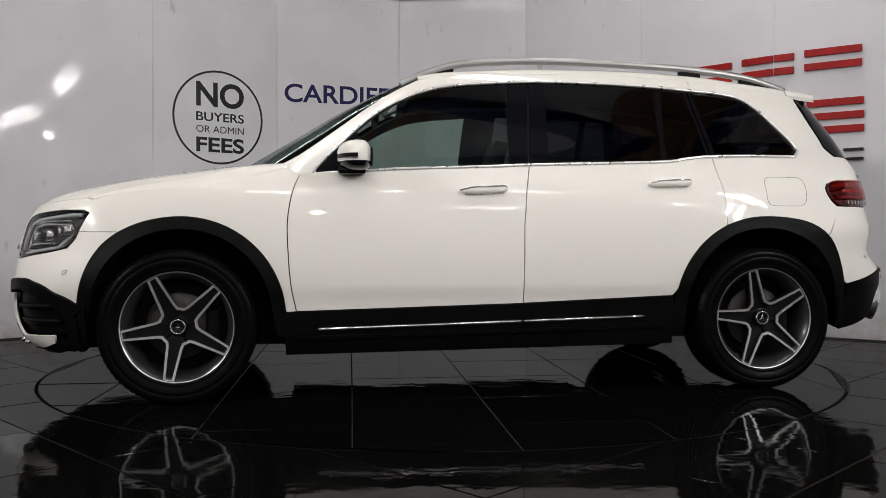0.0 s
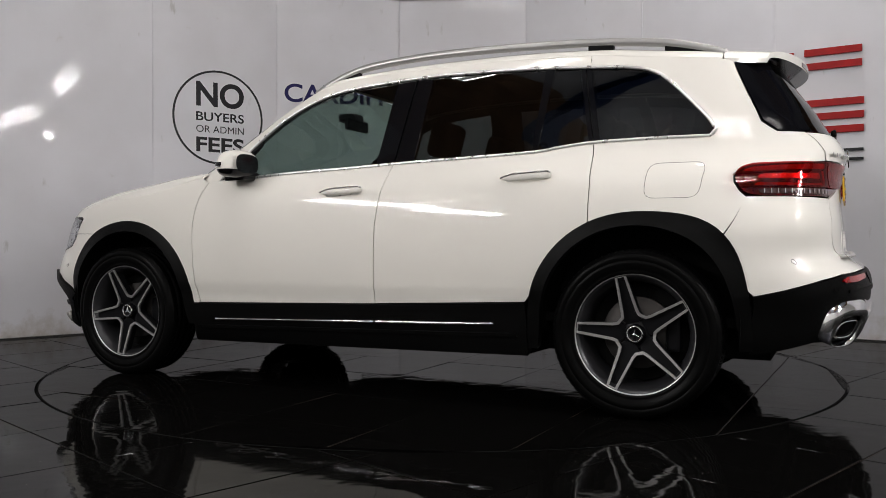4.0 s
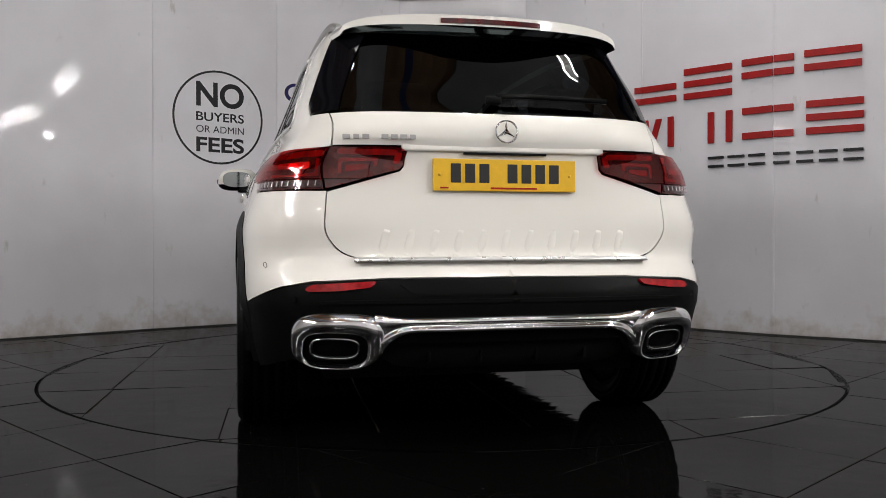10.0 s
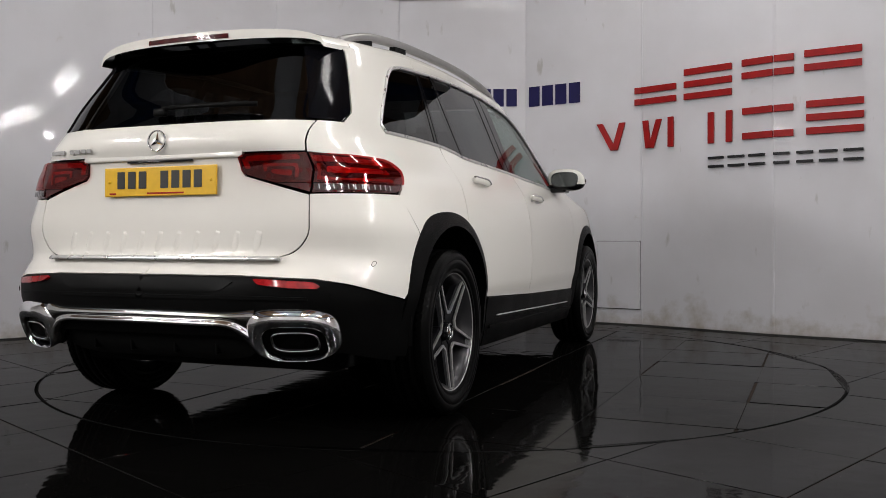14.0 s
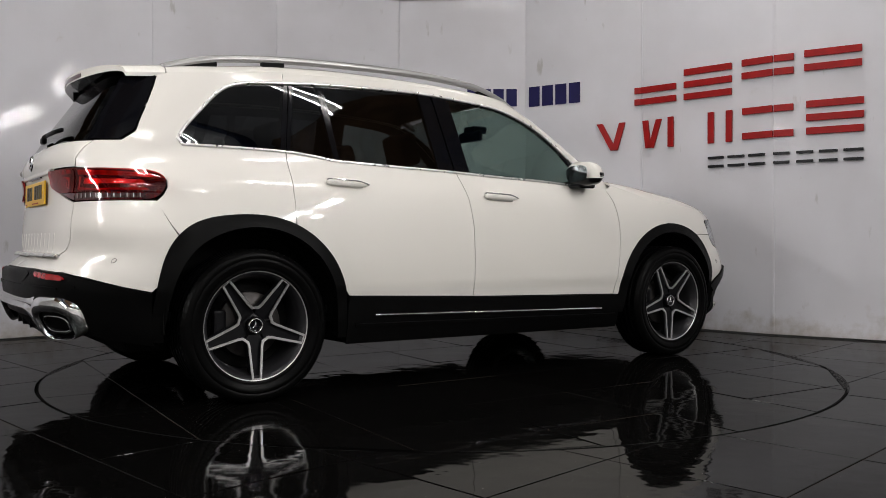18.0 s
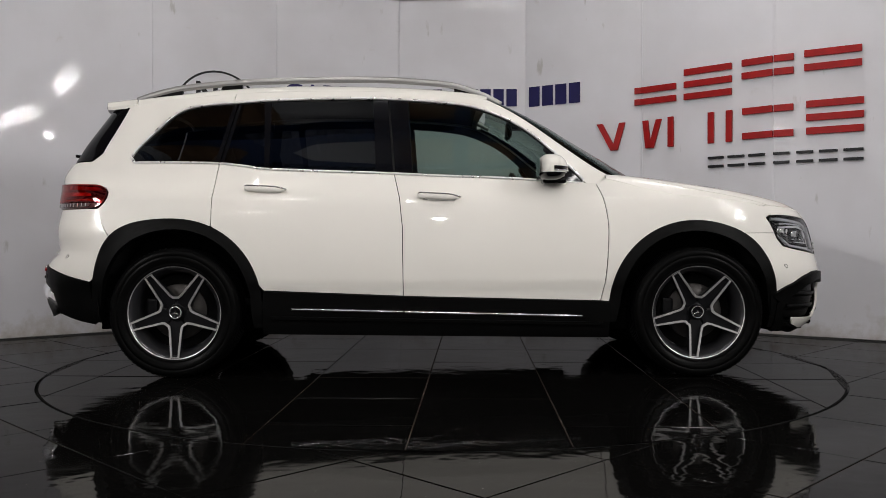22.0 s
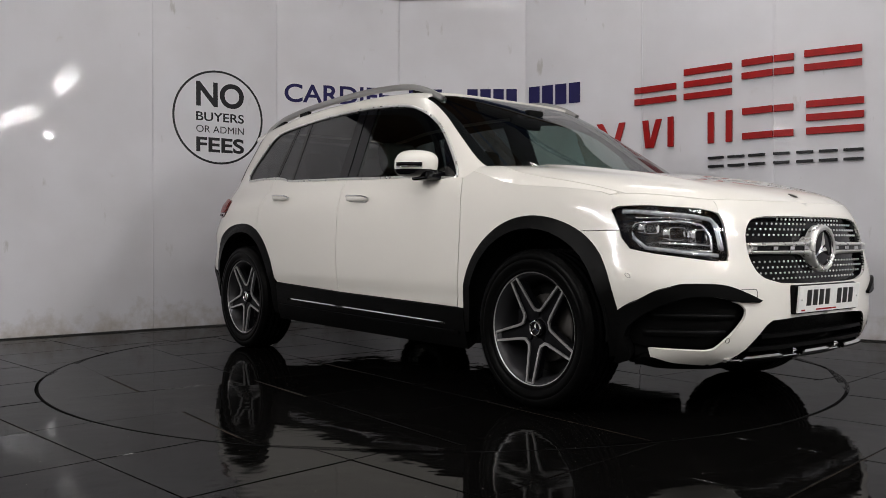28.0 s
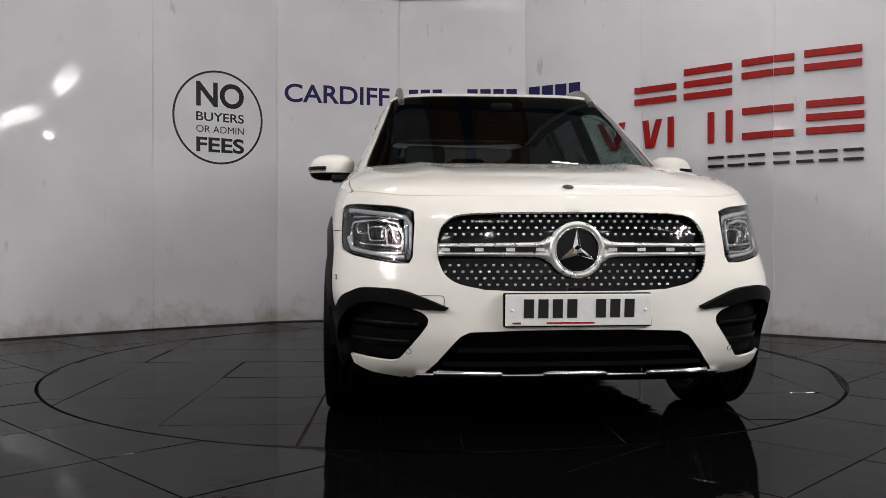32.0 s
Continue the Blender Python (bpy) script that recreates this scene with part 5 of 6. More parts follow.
panel("vent_back", vent_poly, lower, PLASTIC, car, off=-0.035, depth=0.0, label="black vent mesh")
lip_poly = Fr([(0.81, 0.272), (0.737, 0.248), (0.593, 0.232), (0.541, 0.258), (0.3, 0.25), (0, 0.25), (0, 0.225), (0.55, 0.212), (0.75, 0.222), (0.82, 0.248)])
panel("lower_lip", lip_poly, lower, PLASTIC, car, off=-0.004, depth=0.03, join=True, label="black lower bumper lip")
for z in (0.365, 0.435):
    pts = np.array(dense(Fr([(0.60 - (z - 0.365) * 0.5, z), (0.835, z + 0.004)]), 0.02, closed=False))
    trim("vent_slat", lower(pts[:, 0], pts[:, 1], -0.030), [(-0.012, -0.006), (0.012, -0.006), (0.012, 0.006), (-0.012, 0.006)], PLASTIC, car, "black vent slat")

# --- nose: grille, intake, lamps ---
grille_poly = Fr([(0, 0.560), (0.2, 0.561), *GRILLE_SIDE, (0.2, 0.841), (0, 0.841)])
grille = panel("grille", grille_poly, lower, GLOSS, car, off=-0.03, depth=-0.03, join=True, label="black grille with chrome studs", du=0.02, dv=0.02)[0]
v, f = lathe([(0.0, 0.005), (0.0035, 0.0045), (0.0062, 0.001), (0.0066, -0.003)], 8, "x")
stud_me = bpy.data.meshes.new("stud")
stud_me.from_pydata([(x * 0.6, y * 0.92, z * 0.74) for x, y, z in v], [], f)
stud_me.materials.append(STUD)
for p in stud_me.polygons:
    p.use_smooth = True


def in_grille(y, z):
    return (abs(y) / 0.475) ** 4 + (abs(z - 0.700) / 0.130) ** 4 < 1


STUD_ROWS = [0.583, 0.606, 0.629, 0.652, 0.762, 0.785, 0.808, 0.827]
for r, z in enumerate(STUD_ROWS):
    for k in range(-17, 18):
        y = (k + (0.5 if r % 2 else 0.0)) * 0.0305 * (1 + 0.10 * (0.70 - z))
        if abs(y) > 0.478 or not in_grille(y, z) or math.hypot(y, z - 0.706) < 0.108:
            continue
        p = lower(uf(abs(y), z), z, -0.022)
        ob = new("stud", stud_me)
        ob.parent = grille
        ob.matrix_local = Matrix.Translation((float(p[0]), y, z))

for s in (1, -1):
    ys = np.linspace(0.09, 0.487, 14)
    rows = []
    for y in ys:
        k = (y - 0.09) / 0.397
        hgt = 0.026 - 0.004 * k
        if y < 0.14:
            hgt += 0.022 * (1 - (y - 0.09) / 0.05) ** 2
        px = float(lower(uf(y, 0.706), 0.706, 0.0)[0])
        prof = [(-0.035, -hgt), (0.004, -hgt), (0.012, -hgt * 0.7), (0.012, -0.0125), (0.002, -0.0105), (0.002, 0.0105), (0.012, 0.0125), (0.012, hgt * 0.7), (0.004, hgt), (-0.035, hgt)]
        rows.append([(px + a, s * y, 0.707 + b) for a, b in prof])
    n = len(rows[0])
    vv = [p for r_ in rows for p in r_]
    ff = [(i * n + j, i * n + j + 1, (i + 1) * n + j + 1, (i + 1) * n + j) for i in range(len(rows) - 1) for j in range(n - 1)] + [tuple(range((len(rows) - 1) * n, len(rows) * n))]
    barob = part_data("grille_bar", vv, ff if s > 0 else [q[::-1] for q in ff], SATIN, car, "satin silver grille bar with a slot")
    vv = []
    for y in np.linspace(0.135, 0.465, 10):
        px = float(lower(uf(y, 0.706), 0.706, 0.0)[0]) + 0.0035
        vv += [(px, s * y, 0.6975), (px, s * y, 0.7165)]
    part_data("bar_slot", vv, [(2 * i, 2 * i + 1, 2 * i + 3, 2 * i + 2) for i in range(9)], GLOSS, barob, "black slot", smooth=False)
    for y0 in (0.13, 0.235, 0.345, 0.462):
        px = float(lower(uf(y0, 0.706), 0.706, 0.0)[0]) + 0.006
        part("slot_clip", box_bm(0.006, 0.032, 0.015, (px, s * y0, 0.707), 0.002), CHROME, barob, "chrome slot insert", smooth=False)

badge = thing("front_badge", "", "")
badge.parent = car
badge["label"] = "round badge with a silver ring and three chrome arms"
badge.matrix_local = pose(2.262, 0, 0.706)
v, f = lathe([(0.098, -0.03), (0.101, 0.0), (0.098, 0.012), (0.090, 0.016), (0.081, 0.012), (0.078, 0.0)], 64, "x")
part_data("badge_ring", v, f, SATIN, badge, "satin silver ring")
v, f = lathe([(0.0805, 0.008), (0.0800, 0.0125), (0.0755, 0.0125), (0.075, 0.006)], 64, "x")
part_data("badge_inner_ring", v, f, CHROME, badge, "chrome ring")
v, f = lathe([(0.0, 0.006), (0.05, 0.005), (0.079, 0.003)], 48, "x")
part_data("badge_disc", v, f, GLOSS, badge, "gloss black disc")


def badge_arms(parent, x, r, w, lift, flip=1):
    for k in range(3):
        vv, ff = spoke_star(r, w, 90 + 120 * k, 0.0, lift)
        part_data("badge_arm", [(x + flip * b, a, c) for a, b, c in vv], ff, CHROME, parent, "chrome badge arm", smooth=False)


badge_arms(badge, 0.006, 0.074, 0.017, 0.010)

intake = Fr([(0, 0.425), (0.2, 0.424), (0.385, 0.417), (0.42, 0.40), (0.50, 0.305), (0.541, 0.262), (0.3, 0.255), (0, 0.255)])
panel("intake", intake, lower, PLASTIC, car, off=-0.05, depth=-0.05, join=True, label="black lower air intake", du=0.03, dv=0.03)
for z, y1 in ((0.352, 0.42), (0.300, 0.47)):
    pts = [(float(lower(uf(abs(y), z), z, -0.02)[0]), y, z) for y in np.linspace(-y1, y1, 25)]
    v, f = sweep(pts, [(-0.018, -0.008), (0.012, -0.008), (0.012, 0.008), (-0.018, 0.008)])
    part_data("intake_slat", v, f, PLASTIC, car, "black intake slat", smooth=False)
pts = [(float(lower(uf(abs(y), 0.262), 0.262, 0.012)[0]), y, 0.258) for y in np.linspace(-0.56, 0.56, 33)]
v, f = sweep(pts, [(-0.03, -0.005), (0.006, -0.006), (0.010, 0.0), (0.006, 0.006), (-0.03, 0.006)])
part_data("lip_strip", v, f, CHROME, car, "thin chrome bumper lip")
for y0, y1 in ((-0.50, -0.26), (-0.115, 0.115), (0.26, 0.50)):
    pts = [(float(lower(uf(abs(y), 0.27), 0.27, 0.010)[0]), y, 0.268) for y in np.linspace(y0, y1, 9)]
    v, f = sweep(pts, [(-0.03, -0.014), (0.006, -0.014), (0.014, -0.008), (0.015, 0.0), (0.010, 0.007), (0.002, 0.013), (-0.03, 0.026)])
    part_data("skid_plate", v, f, CHROME, car, "chrome skid plate insert")

lamp_poly = Fr([(0.602, 0.853), (0.588, 0.832), (0.584, 0.78), (0.590, 0.70), (0.602, 0.668), (0.655, 0.663)]) \
    + S([(1.985, 0.694), (1.905, 0.712), (1.866, 0.752), (1.843, 0.800), (1.823, 0.848), (1.829, 0.866), (1.856, 0.878), (1.95, 0.878)]) + Fr([(0.66, 0.866)])
lamp_poly = smooth_line(lamp_poly, 4, closed=True)
for s, ob in zip((1, -1), panel("headlight", lamp_poly, lower, LAMP_HOUSING, car, off=-0.045, depth=-0.045, label="clear headlight with chrome reflectors", du=0.02, dv=0.02)):
    v, f = patch_data(lamp_poly, lower, -0.002, 0.0, 0.02, 0.02, rim=False)
    part_data("lens", v if s > 0 else mirror_y(v), f if s > 0 else [q[::-1] for q in f], CLEAR, ob, "clear plastic lens")

    def lamp_strip(nm, uv, off, ring, material, label):
        pts = np.array(dense(uv, 0.02, closed=False))
        P = lower(pts[:, 0], pts[:, 1], off)
        vv, ff = sweep([(x, s * y, z) for x, y, z in P], ring, up=lambda p: Vector((0.8, 0.6 * s, 0.05)))
        part_data(nm, vv, ff, material, ob, label)
    lamp_strip("day_light_guide", S([(1.845, 0.862), (1.90, 0.862)]) + Fr([(0.67, 0.843), (0.615, 0.83), (0.598, 0.80), (0.598, 0.70)]), -0.018, oval(0.009, 0.006, 8), GUIDE, "milky light guide strip")
    lamp_strip("reflector_frame", S([(1.885, 0.78), (1.93, 0.72)]) + Fr([(0.72, 0.70), (0.635, 0.70), (0.628, 0.76), (0.65, 0.81), (0.72, 0.825)]) + S([(1.90, 0.815), (1.885, 0.78)]), -0.028, oval(0.008, 0.006, 6), CHROME, "chrome reflector frame")
    lamp_strip("inner_light_guide", Fr([(0.614, 0.815), (0.610, 0.78), (0.611, 0.705)]), -0.010, oval(0.006, 0.005, 8), GUIDE, "ribbed inner light guide")
    lamp_strip("bezel_blade", S([(1.90, 0.838)]) + Fr([(0.72, 0.838), (0.645, 0.826)]), -0.030, [(-0.004, -0.012), (0.004, -0.012), (0.004, 0.012), (-0.004, 0.012)], CHROME, "chrome blade over the projectors")
    lamp_strip("bezel_blade", Fr([(0.79, 0.735), (0.70, 0.728), (0.64, 0.722)]), -0.026, [(-0.003, -0.012), (0.003, -0.012), (0.003, 0.010), (-0.003, 0.010)], CHROME, "chrome blade under the projectors")
    lamp_strip("projector_bridge", Fr([(0.705, 0.79), (0.705, 0.742)]), -0.020, oval(0.005, 0.008, 8), CHROME, "chrome bridge between the projectors")
    lamp_strip("lower_light_guide", S([(1.90, 0.755), (1.955, 0.712)]) + Fr([(0.70, 0.690), (0.62, 0.682)]), -0.014, oval(0.008, 0.005, 6), GUIDE, "milky lower light guide")
    for y, z, hy, hz in ((0.668, 0.762, 0.034, 0.030), (0.742, 0.775, 0.032, 0.026), (0.802, 0.795, 0.022, 0.020)):
        c = lower(np.array(uf(y, z)), np.array(z), -0.042)
        turn_in = 0.25 if y < 0.7 else (0.5 if y < 0.77 else 0.9)

        def lens_ring(k, fwd):
            out = []
            for i in range(20):
                a = 2 * math.pi * i / 20
                dy = hy * k * math.copysign(abs(math.cos(a)) ** 0.5, math.cos(a))
                dz = hz * k * math.copysign(abs(math.sin(a)) ** 0.5, math.sin(a))
                out.append((float(c[0]) + fwd - turn_in * dy, s * (float(c[1]) + dy), float(c[2]) + dz))
            return out
        v, f = loft([lens_ring(1.12, -0.01), lens_ring(1.10, 0.016), lens_ring(0.94, 0.018), lens_ring(0.80, 0.004)])
        part_data("projector_bezel", v, f, CHROME, ob, "chrome projector bezel")
        v, f = loft([lens_ring(0.82, 0.003), lens_ring(0.6, 0.012), lens_ring(0.3, 0.016)])
        part_data("projector", v, f + [tuple(range(40, 60))], CLEAR if y > 0.7 else GLOSS, ob, "projector lens")


# --- number plates, as plain bars ---
def number_plate(name, x, z, tilt, material, label, sgn):
    pl = thing(name, "", "")
    pl.parent = car
    pl["label"] = label
    pl.matrix_local = pose(x, 0, z, 0, tilt, 0)
    part("plate", box_bm(0.008, 0.52, 0.111, (0, 0, 0), 0.003, 2), material, pl, smooth=False)
    x0 = sgn * 0.005
    for k in range(8):
        if k == 4:
            continue
        y = (-0.178 + k * 0.051) * 1.0
        part("bar", box_bm(0.002, 0.036, 0.066, (x0, y, 0.006), 0.0006, 1), PLATE_BLACK, pl, smooth=False)
    for y0, w in ((-0.03, 0.17), (-0.22 * sgn, 0.03)):
        part("maker_line", box_bm(0.0016, w, 0.006, (x0, y0, -0.045), 0.0004, 1), SIGN_RED, pl, smooth=False)
    for y in (-0.236, 0.236):
        vv, ff = lathe([(0.0, 0.004 * sgn), (0.005, 0.003 * sgn), (0.006, 0.0)], 12, "x")
        part_data("plate_screw", [(x0 + a, y + b, c) for a, b, c in vv], ff, material, pl)
    return pl


number_plate("front_plate", 2.296, 0.497, 5, WHITE_PLATE, "white front number plate with black bars", 1)
number_plate("rear_plate", -2.192, 0.966, 1, YELLOW_PLATE, "yellow rear number plate with black bars", -1)
part("plate_holder", box_bm(0.03, 0.530, 0.120, (2.273, 0, 0.496), 0.008), PLASTIC, car, "black plate holder", smooth=False)

# --- tail ---
low_rear = Re([(0, 0.613), (0.42, 0.611), (0.68, 0.599), (0.78, 0.579)]) + S([(-1.99, 0.538), (-1.88, 0.513), (-1.868, 0.40), (-1.86, 0.285), (-1.95, 0.30)]) + Re([(0.74, 0.335), (0.46, 0.335), (0.40, 0.40), (0, 0.40)])
panel("lower_rear_bumper", low_rear, lower, PLASTIC, car, off=0.004, depth=0.05, join=True, label="black plastic lower rear bumper")
ledge_r = Re([(0, 0.545), (0.45, 0.545), (0.66, 0.540), (0.66, 0.529), (0.45, 0.532), (0, 0.532)])
panel("bumper_ledge", ledge_r, lower, PLASTIC, car, off=0.010, depth=0.02, join=True, label="black bumper ledge")
panel("bumper_inset", Re([(0, 0.604), (0.36, 0.604), (0.395, 0.592), (0.36, 0.570), (0.32, 0.556), (0, 0.556)]), lower, PLASTIC, car, off=0.007, depth=0.01, join=True, label="gloss black bumper inset")
diffuser = Re([(0, 0.44), (0.36, 0.44), (0.42, 0.40), (0.46, 0.34), (0.40, 0.30), (0.30, 0.285), (0, 0.285)])
panel("diffuser", diffuser, lower, DARK, car, off=-0.02, depth=0.03, join=True, label="black diffuser")
for y in (-0.28, -0.1, 0.1, 0.28):
    x = float(lower(ur(abs(y), 0.36), 0.36, 0.0)[0])
    part("diffuser_fin", box_bm(0.05, 0.010, 0.07, (x + 0.045, y, 0.36), 0.004), PLASTIC, car, "black diffuser fin", smooth=False)
panel("reflector", rounded(Re([(0.70, 0.578), (0.68, 0.590), (0.468, 0.600), (0.49, 0.584), (0.60, 0.573), (0.69, 0.570)]), 0.006, 2), lower, RED_LENS, car, off=0.012, depth=0.01, label="red rear reflector", du=0.02, dv=0.02)


def rear_point(y, z, off=0.0):
    p = lower(ur(abs(y), z), z, off)
    return (float(p[0]), math.copysign(float(p[1]), y) if y else 0.0, float(p[2]))


bar_top = curve1([(0.0, 0.490), (0.36, 0.488), (0.42, 0.493), (0.47, 0.502), (0.54, 0.503)])
bar_low = curve1([(0.0, 0.440), (0.34, 0.438), (0.385, 0.428), (0.42, 0.405), (0.455, 0.362), (0.49, 0.335), (0.54, 0.328)])
bar_out = curve1([(0.0, -0.012), (0.04, 0.004), (0.16, 0.015), (0.34, 0.018), (0.48, 0.014), (0.56, 0.016), (0.66, 0.026), (0.84, 0.028), (0.94, 0.018), (1.0, -0.012)])
rows, across = [], np.linspace(-0.478, 0.478, 71)
for y in across:
    hi, lo = float(bar_top(abs(y))), float(bar_low(abs(y)))
    rows.append([rear_point(y, hi + (lo - hi) * k / 20, float(bar_out(k / 20))) for k in range(21)])
part_data("chrome_bar", [p for r_ in rows for p in r_], [(21 * i + j, 21 * i + j + 1, 21 * i + j + 22, 21 * i + j + 21) for i in range(70) for j in range(20)], CHROME, car, "chrome bar flowing into the exhaust trims")


def tail_loop(s, cy, cz, hy, hz, off, n=48, k=0.62):
    """A rounded loop lying on the tail."""
    out = []
    for i in range(n):
        a = 2 * math.pi * i / n
        ca_, sa_ = math.cos(a), math.sin(a)
        out.append(rear_point(s * (cy + hy * math.copysign(abs(ca_) ** k, ca_)), cz + hz * math.copysign(abs(sa_) ** k, sa_), off))
    return out


for s in (1, -1):
    back = tail_loop(s, 0.598, 0.384, 0.102, 0.056, -0.022)
    part_data("exhaust_backing", back, [tuple(range(48))], DARK, car, "black plate behind the tailpipe", smooth=False)
    loops = [tail_loop(s, 0.592, 0.414, 0.158, 0.090, -0.006), tail_loop(s, 0.592, 0.411, 0.150, 0.085, 0.012), tail_loop(s, 0.591, 0.405, 0.137, 0.078, 0.027),
             tail_loop(s, 0.593, 0.395, 0.118, 0.067, 0.034), tail_loop(s, 0.597, 0.386, 0.104, 0.058, 0.028), tail_loop(s, 0.598, 0.384, 0.101, 0.055, 0.018)]
    part_data("exhaust_trim", *loft(loops), CHROME, car, "chrome exhaust surround")
    part_data("exhaust_funnel", *loft([tail_loop(s, 0.598, 0.384, 0.101, 0.055, 0.018), back]), GLOSS, car, "black inner funnel")
    rings = [tail_loop(s, 0.602, 0.385, 0.080, 0.037, -0.02), tail_loop(s, 0.602, 0.385, 0.080, 0.037, 0.014), tail_loop(s, 0.602, 0.385, 0.077, 0.034, 0.019), tail_loop(s, 0.602, 0.385, 0.073, 0.030, 0.014)]
    tip = part_data("tailpipe", *loft(rings), CHROME, car, "chrome oval tailpipe ring")
    hole = tail_loop(s, 0.602, 0.385, 0.072, 0.029, -0.015)
    v, f = loft([tail_loop(s, 0.602, 0.385, 0.073, 0.030, 0.013), hole])
    part_data("pipe_mouth", v, f + [tuple(range(48, 96))], DARK, tip, "black pipe mouth", smooth=False)

tl_out = Re([(0.656, 0.914), (0.654, 1.058), (0.72, 1.051)]) + S(smooth_line([(-1.868, 1.041), (-1.828, 1.029), (-1.805, 1.004), (-1.808, 0.974), (-1.828, 0.944), (-1.862, 0.923), (-1.91, 0.917)], 3))
tl_in = Re([(0.392, 0.982), (0.380, 0.995), (0.377, 1.046), (0.40, 1.058), (0.646, 1.059), (0.648, 0.916)])
for poly, nm in ((tl_out, "tail_light"), (tl_in, "tailgate_light")):
    for s, ob in zip((1, -1), panel(nm, poly, lower, RED_DARK, car, off=0.004, depth=0.02, label="dark red tail light", du=0.02, dv=0.02)):
        if nm == "tail_light":
            pieces = [("red_band", Re([(0.664, 1.026), (0.664, 1.048), (0.735, 1.044)]) + S([(-1.862, 1.030), (-1.828, 1.014), (-1.87, 1.012)]) + Re([(0.745, 1.022)]), RED_LENS, "glossy red lens band"),
                      ("red_frame", Re([(0.670, 0.958), (0.670, 1.018), (0.682, 1.018), (0.682, 0.970), (0.76, 0.964)]) + S([(-1.885, 0.968), (-1.872, 0.956)]), RED_LENS, "red light guide frame"),
                      ("red_band", Re([(0.700, 0.984), (0.700, 1.008), (0.76, 1.004)]) + S([(-1.895, 1.0), (-1.885, 0.984)]), RED_BRIGHT, "brighter red lens band"),
                      ("clear_band", Re([(0.661, 0.920), (0.661, 0.946), (0.74, 0.944)]) + S([(-1.885, 0.942), (-1.90, 0.924)]), SMOKE_LENS, "smoked lower lens band")]
        else:
            pieces = [("red_band", Re([(0.40, 1.030), (0.41, 1.050), (0.62, 1.052), (0.62, 1.034)]), RED_LENS, "glossy red lens band"),
                      ("red_band", Re([(0.392, 1.0), (0.388, 1.040), (0.412, 1.040), (0.416, 1.0)]), RED_BRIGHT, "brighter red lens end"),
                      ("red_frame", Re([(0.47, 0.992), (0.47, 1.022), (0.605, 1.020), (0.605, 0.966), (0.593, 0.968), (0.593, 1.008), (0.482, 1.010), (0.482, 0.990)]), RED_LENS, "red light guide frame"),
                      ("red_band", Re([(0.50, 0.984), (0.50, 0.998), (0.58, 0.996), (0.58, 0.972)]), RED_LENS, "red inner lens")]
        for pn, pp, pm, plab in pieces:
            v, f = patch_data(rounded(pp, 0.006, 2), lower, 0.0075, 0.003, 0.02, 0.02)
            part_data(pn, v if s > 0 else mirror_y(v), f if s > 0 else [q[::-1] for q in f], pm, ob, plab)
        v, f = patch_data(clip_half(poly, 1, 0.949, 1), lower, 0.0150, 0.012, 0.02, 0.02)
        part_data("lens", v if s > 0 else mirror_y(v), f if s > 0 else [q[::-1] for q in f], RED_COVER, ob, "smooth glossy red cover")
        if nm == "tail_light":
            u0, u1 = ur(0.668, 0.934), ux(-1.90, 0.934)
            for k in range(12):
                u = u0 + (u1 - u0) * (k + 0.5) / 12
                p, q = lower(np.array(u), np.array(0.925), 0.0115), lower(np.array(u), np.array(0.942), 0.0115)
                v, f = sweep([(p[0], s * p[1], p[2]), (q[0], s * q[1], q[2])], oval(0.0022, 0.0018, 6), up=(-1, 0.3 * s, 0))
                part_data("lens_rib", v, f, GUIDE, ob, "pale lens rib")

rb = thing("rear_badge", "", "")
rb.parent = car
rb["label"] = "chrome ring badge with three arms"
rb.matrix_local = pose(-2.206, 0, 1.117, 0, 4, 0)
v, f = lathe([(0.0415, 0.0), (0.0405, -0.006), (0.0365, -0.006), (0.0355, 0.0)], 48, "x")
part_data("badge_ring", v, f, CHROME, rb, "chrome ring")
badge_arms(rb, 0.0, 0.038, 0.0085, 0.007, -1)
for k, w in enumerate((0.03, 0.024, 0.028, 0.0, 0.028, 0.028, 0.028, 0.024)):
    if not w:
        continue
    y = 0.605 - k * 0.0345
    p = rear_point(y, 1.092, 0.0055)
    part("model_bar", box_bm(0.004, w * 0.85, 0.016, p, 0.0012, 1), RAIL_GREY, car, "chrome model badge bar", smooth=False)
pts = [rear_point(y, 0.672, 0.012) for y in np.linspace(-0.535, 0.535, 33)]
v, f = sweep(pts, [(-0.020, -0.010), (0.02, -0.010), (0.02, 0.004), (-0.006, 0.006), (-0.014, 0.002)])
part_data("loading_sill_strip", v, f, SATIN, car, "silver loading edge strip")
for k in range(11):
    y = -0.43 + 0.086 * k
    pts = [rear_point(y + 0.02 * (0.5 - j / 8), 0.688 + 0.088 * j / 8, 0.0020 * math.sin(math.pi * (0.08 + 0.84 * j / 8)) - 0.0012) for j in range(9)]
    v, f = sweep(pts, [(-0.022, -0.004), (0.022, -0.004), (0.014, -0.0008), (0.006, 0.0012), (-0.006, 0.0012), (-0.014, -0.0008)], up=(-1, 0, 0))
    part_data("tailgate_rib", v, f, PAINT, car, "white pressed rib")
lip = [(rear_point(y, 1.052, 0.0)[0], y, 1.052) for y in np.linspace(-0.366, 0.366, 21)]
v, f = sweep(lip, [(0.01, -0.008), (-0.003, -0.007), (-0.007, -0.002), (-0.007, 0.002), (-0.003, 0.020), (0.004, 0.045), (0.014, 0.045)])
part_data("plate_hood", v, f, PAINT, car, "white lip over the number plate")
slot = [(rear_point(y, 1.040, 0.0)[0], y, 1.040) for y in np.linspace(-0.15, 0.15, 9)]
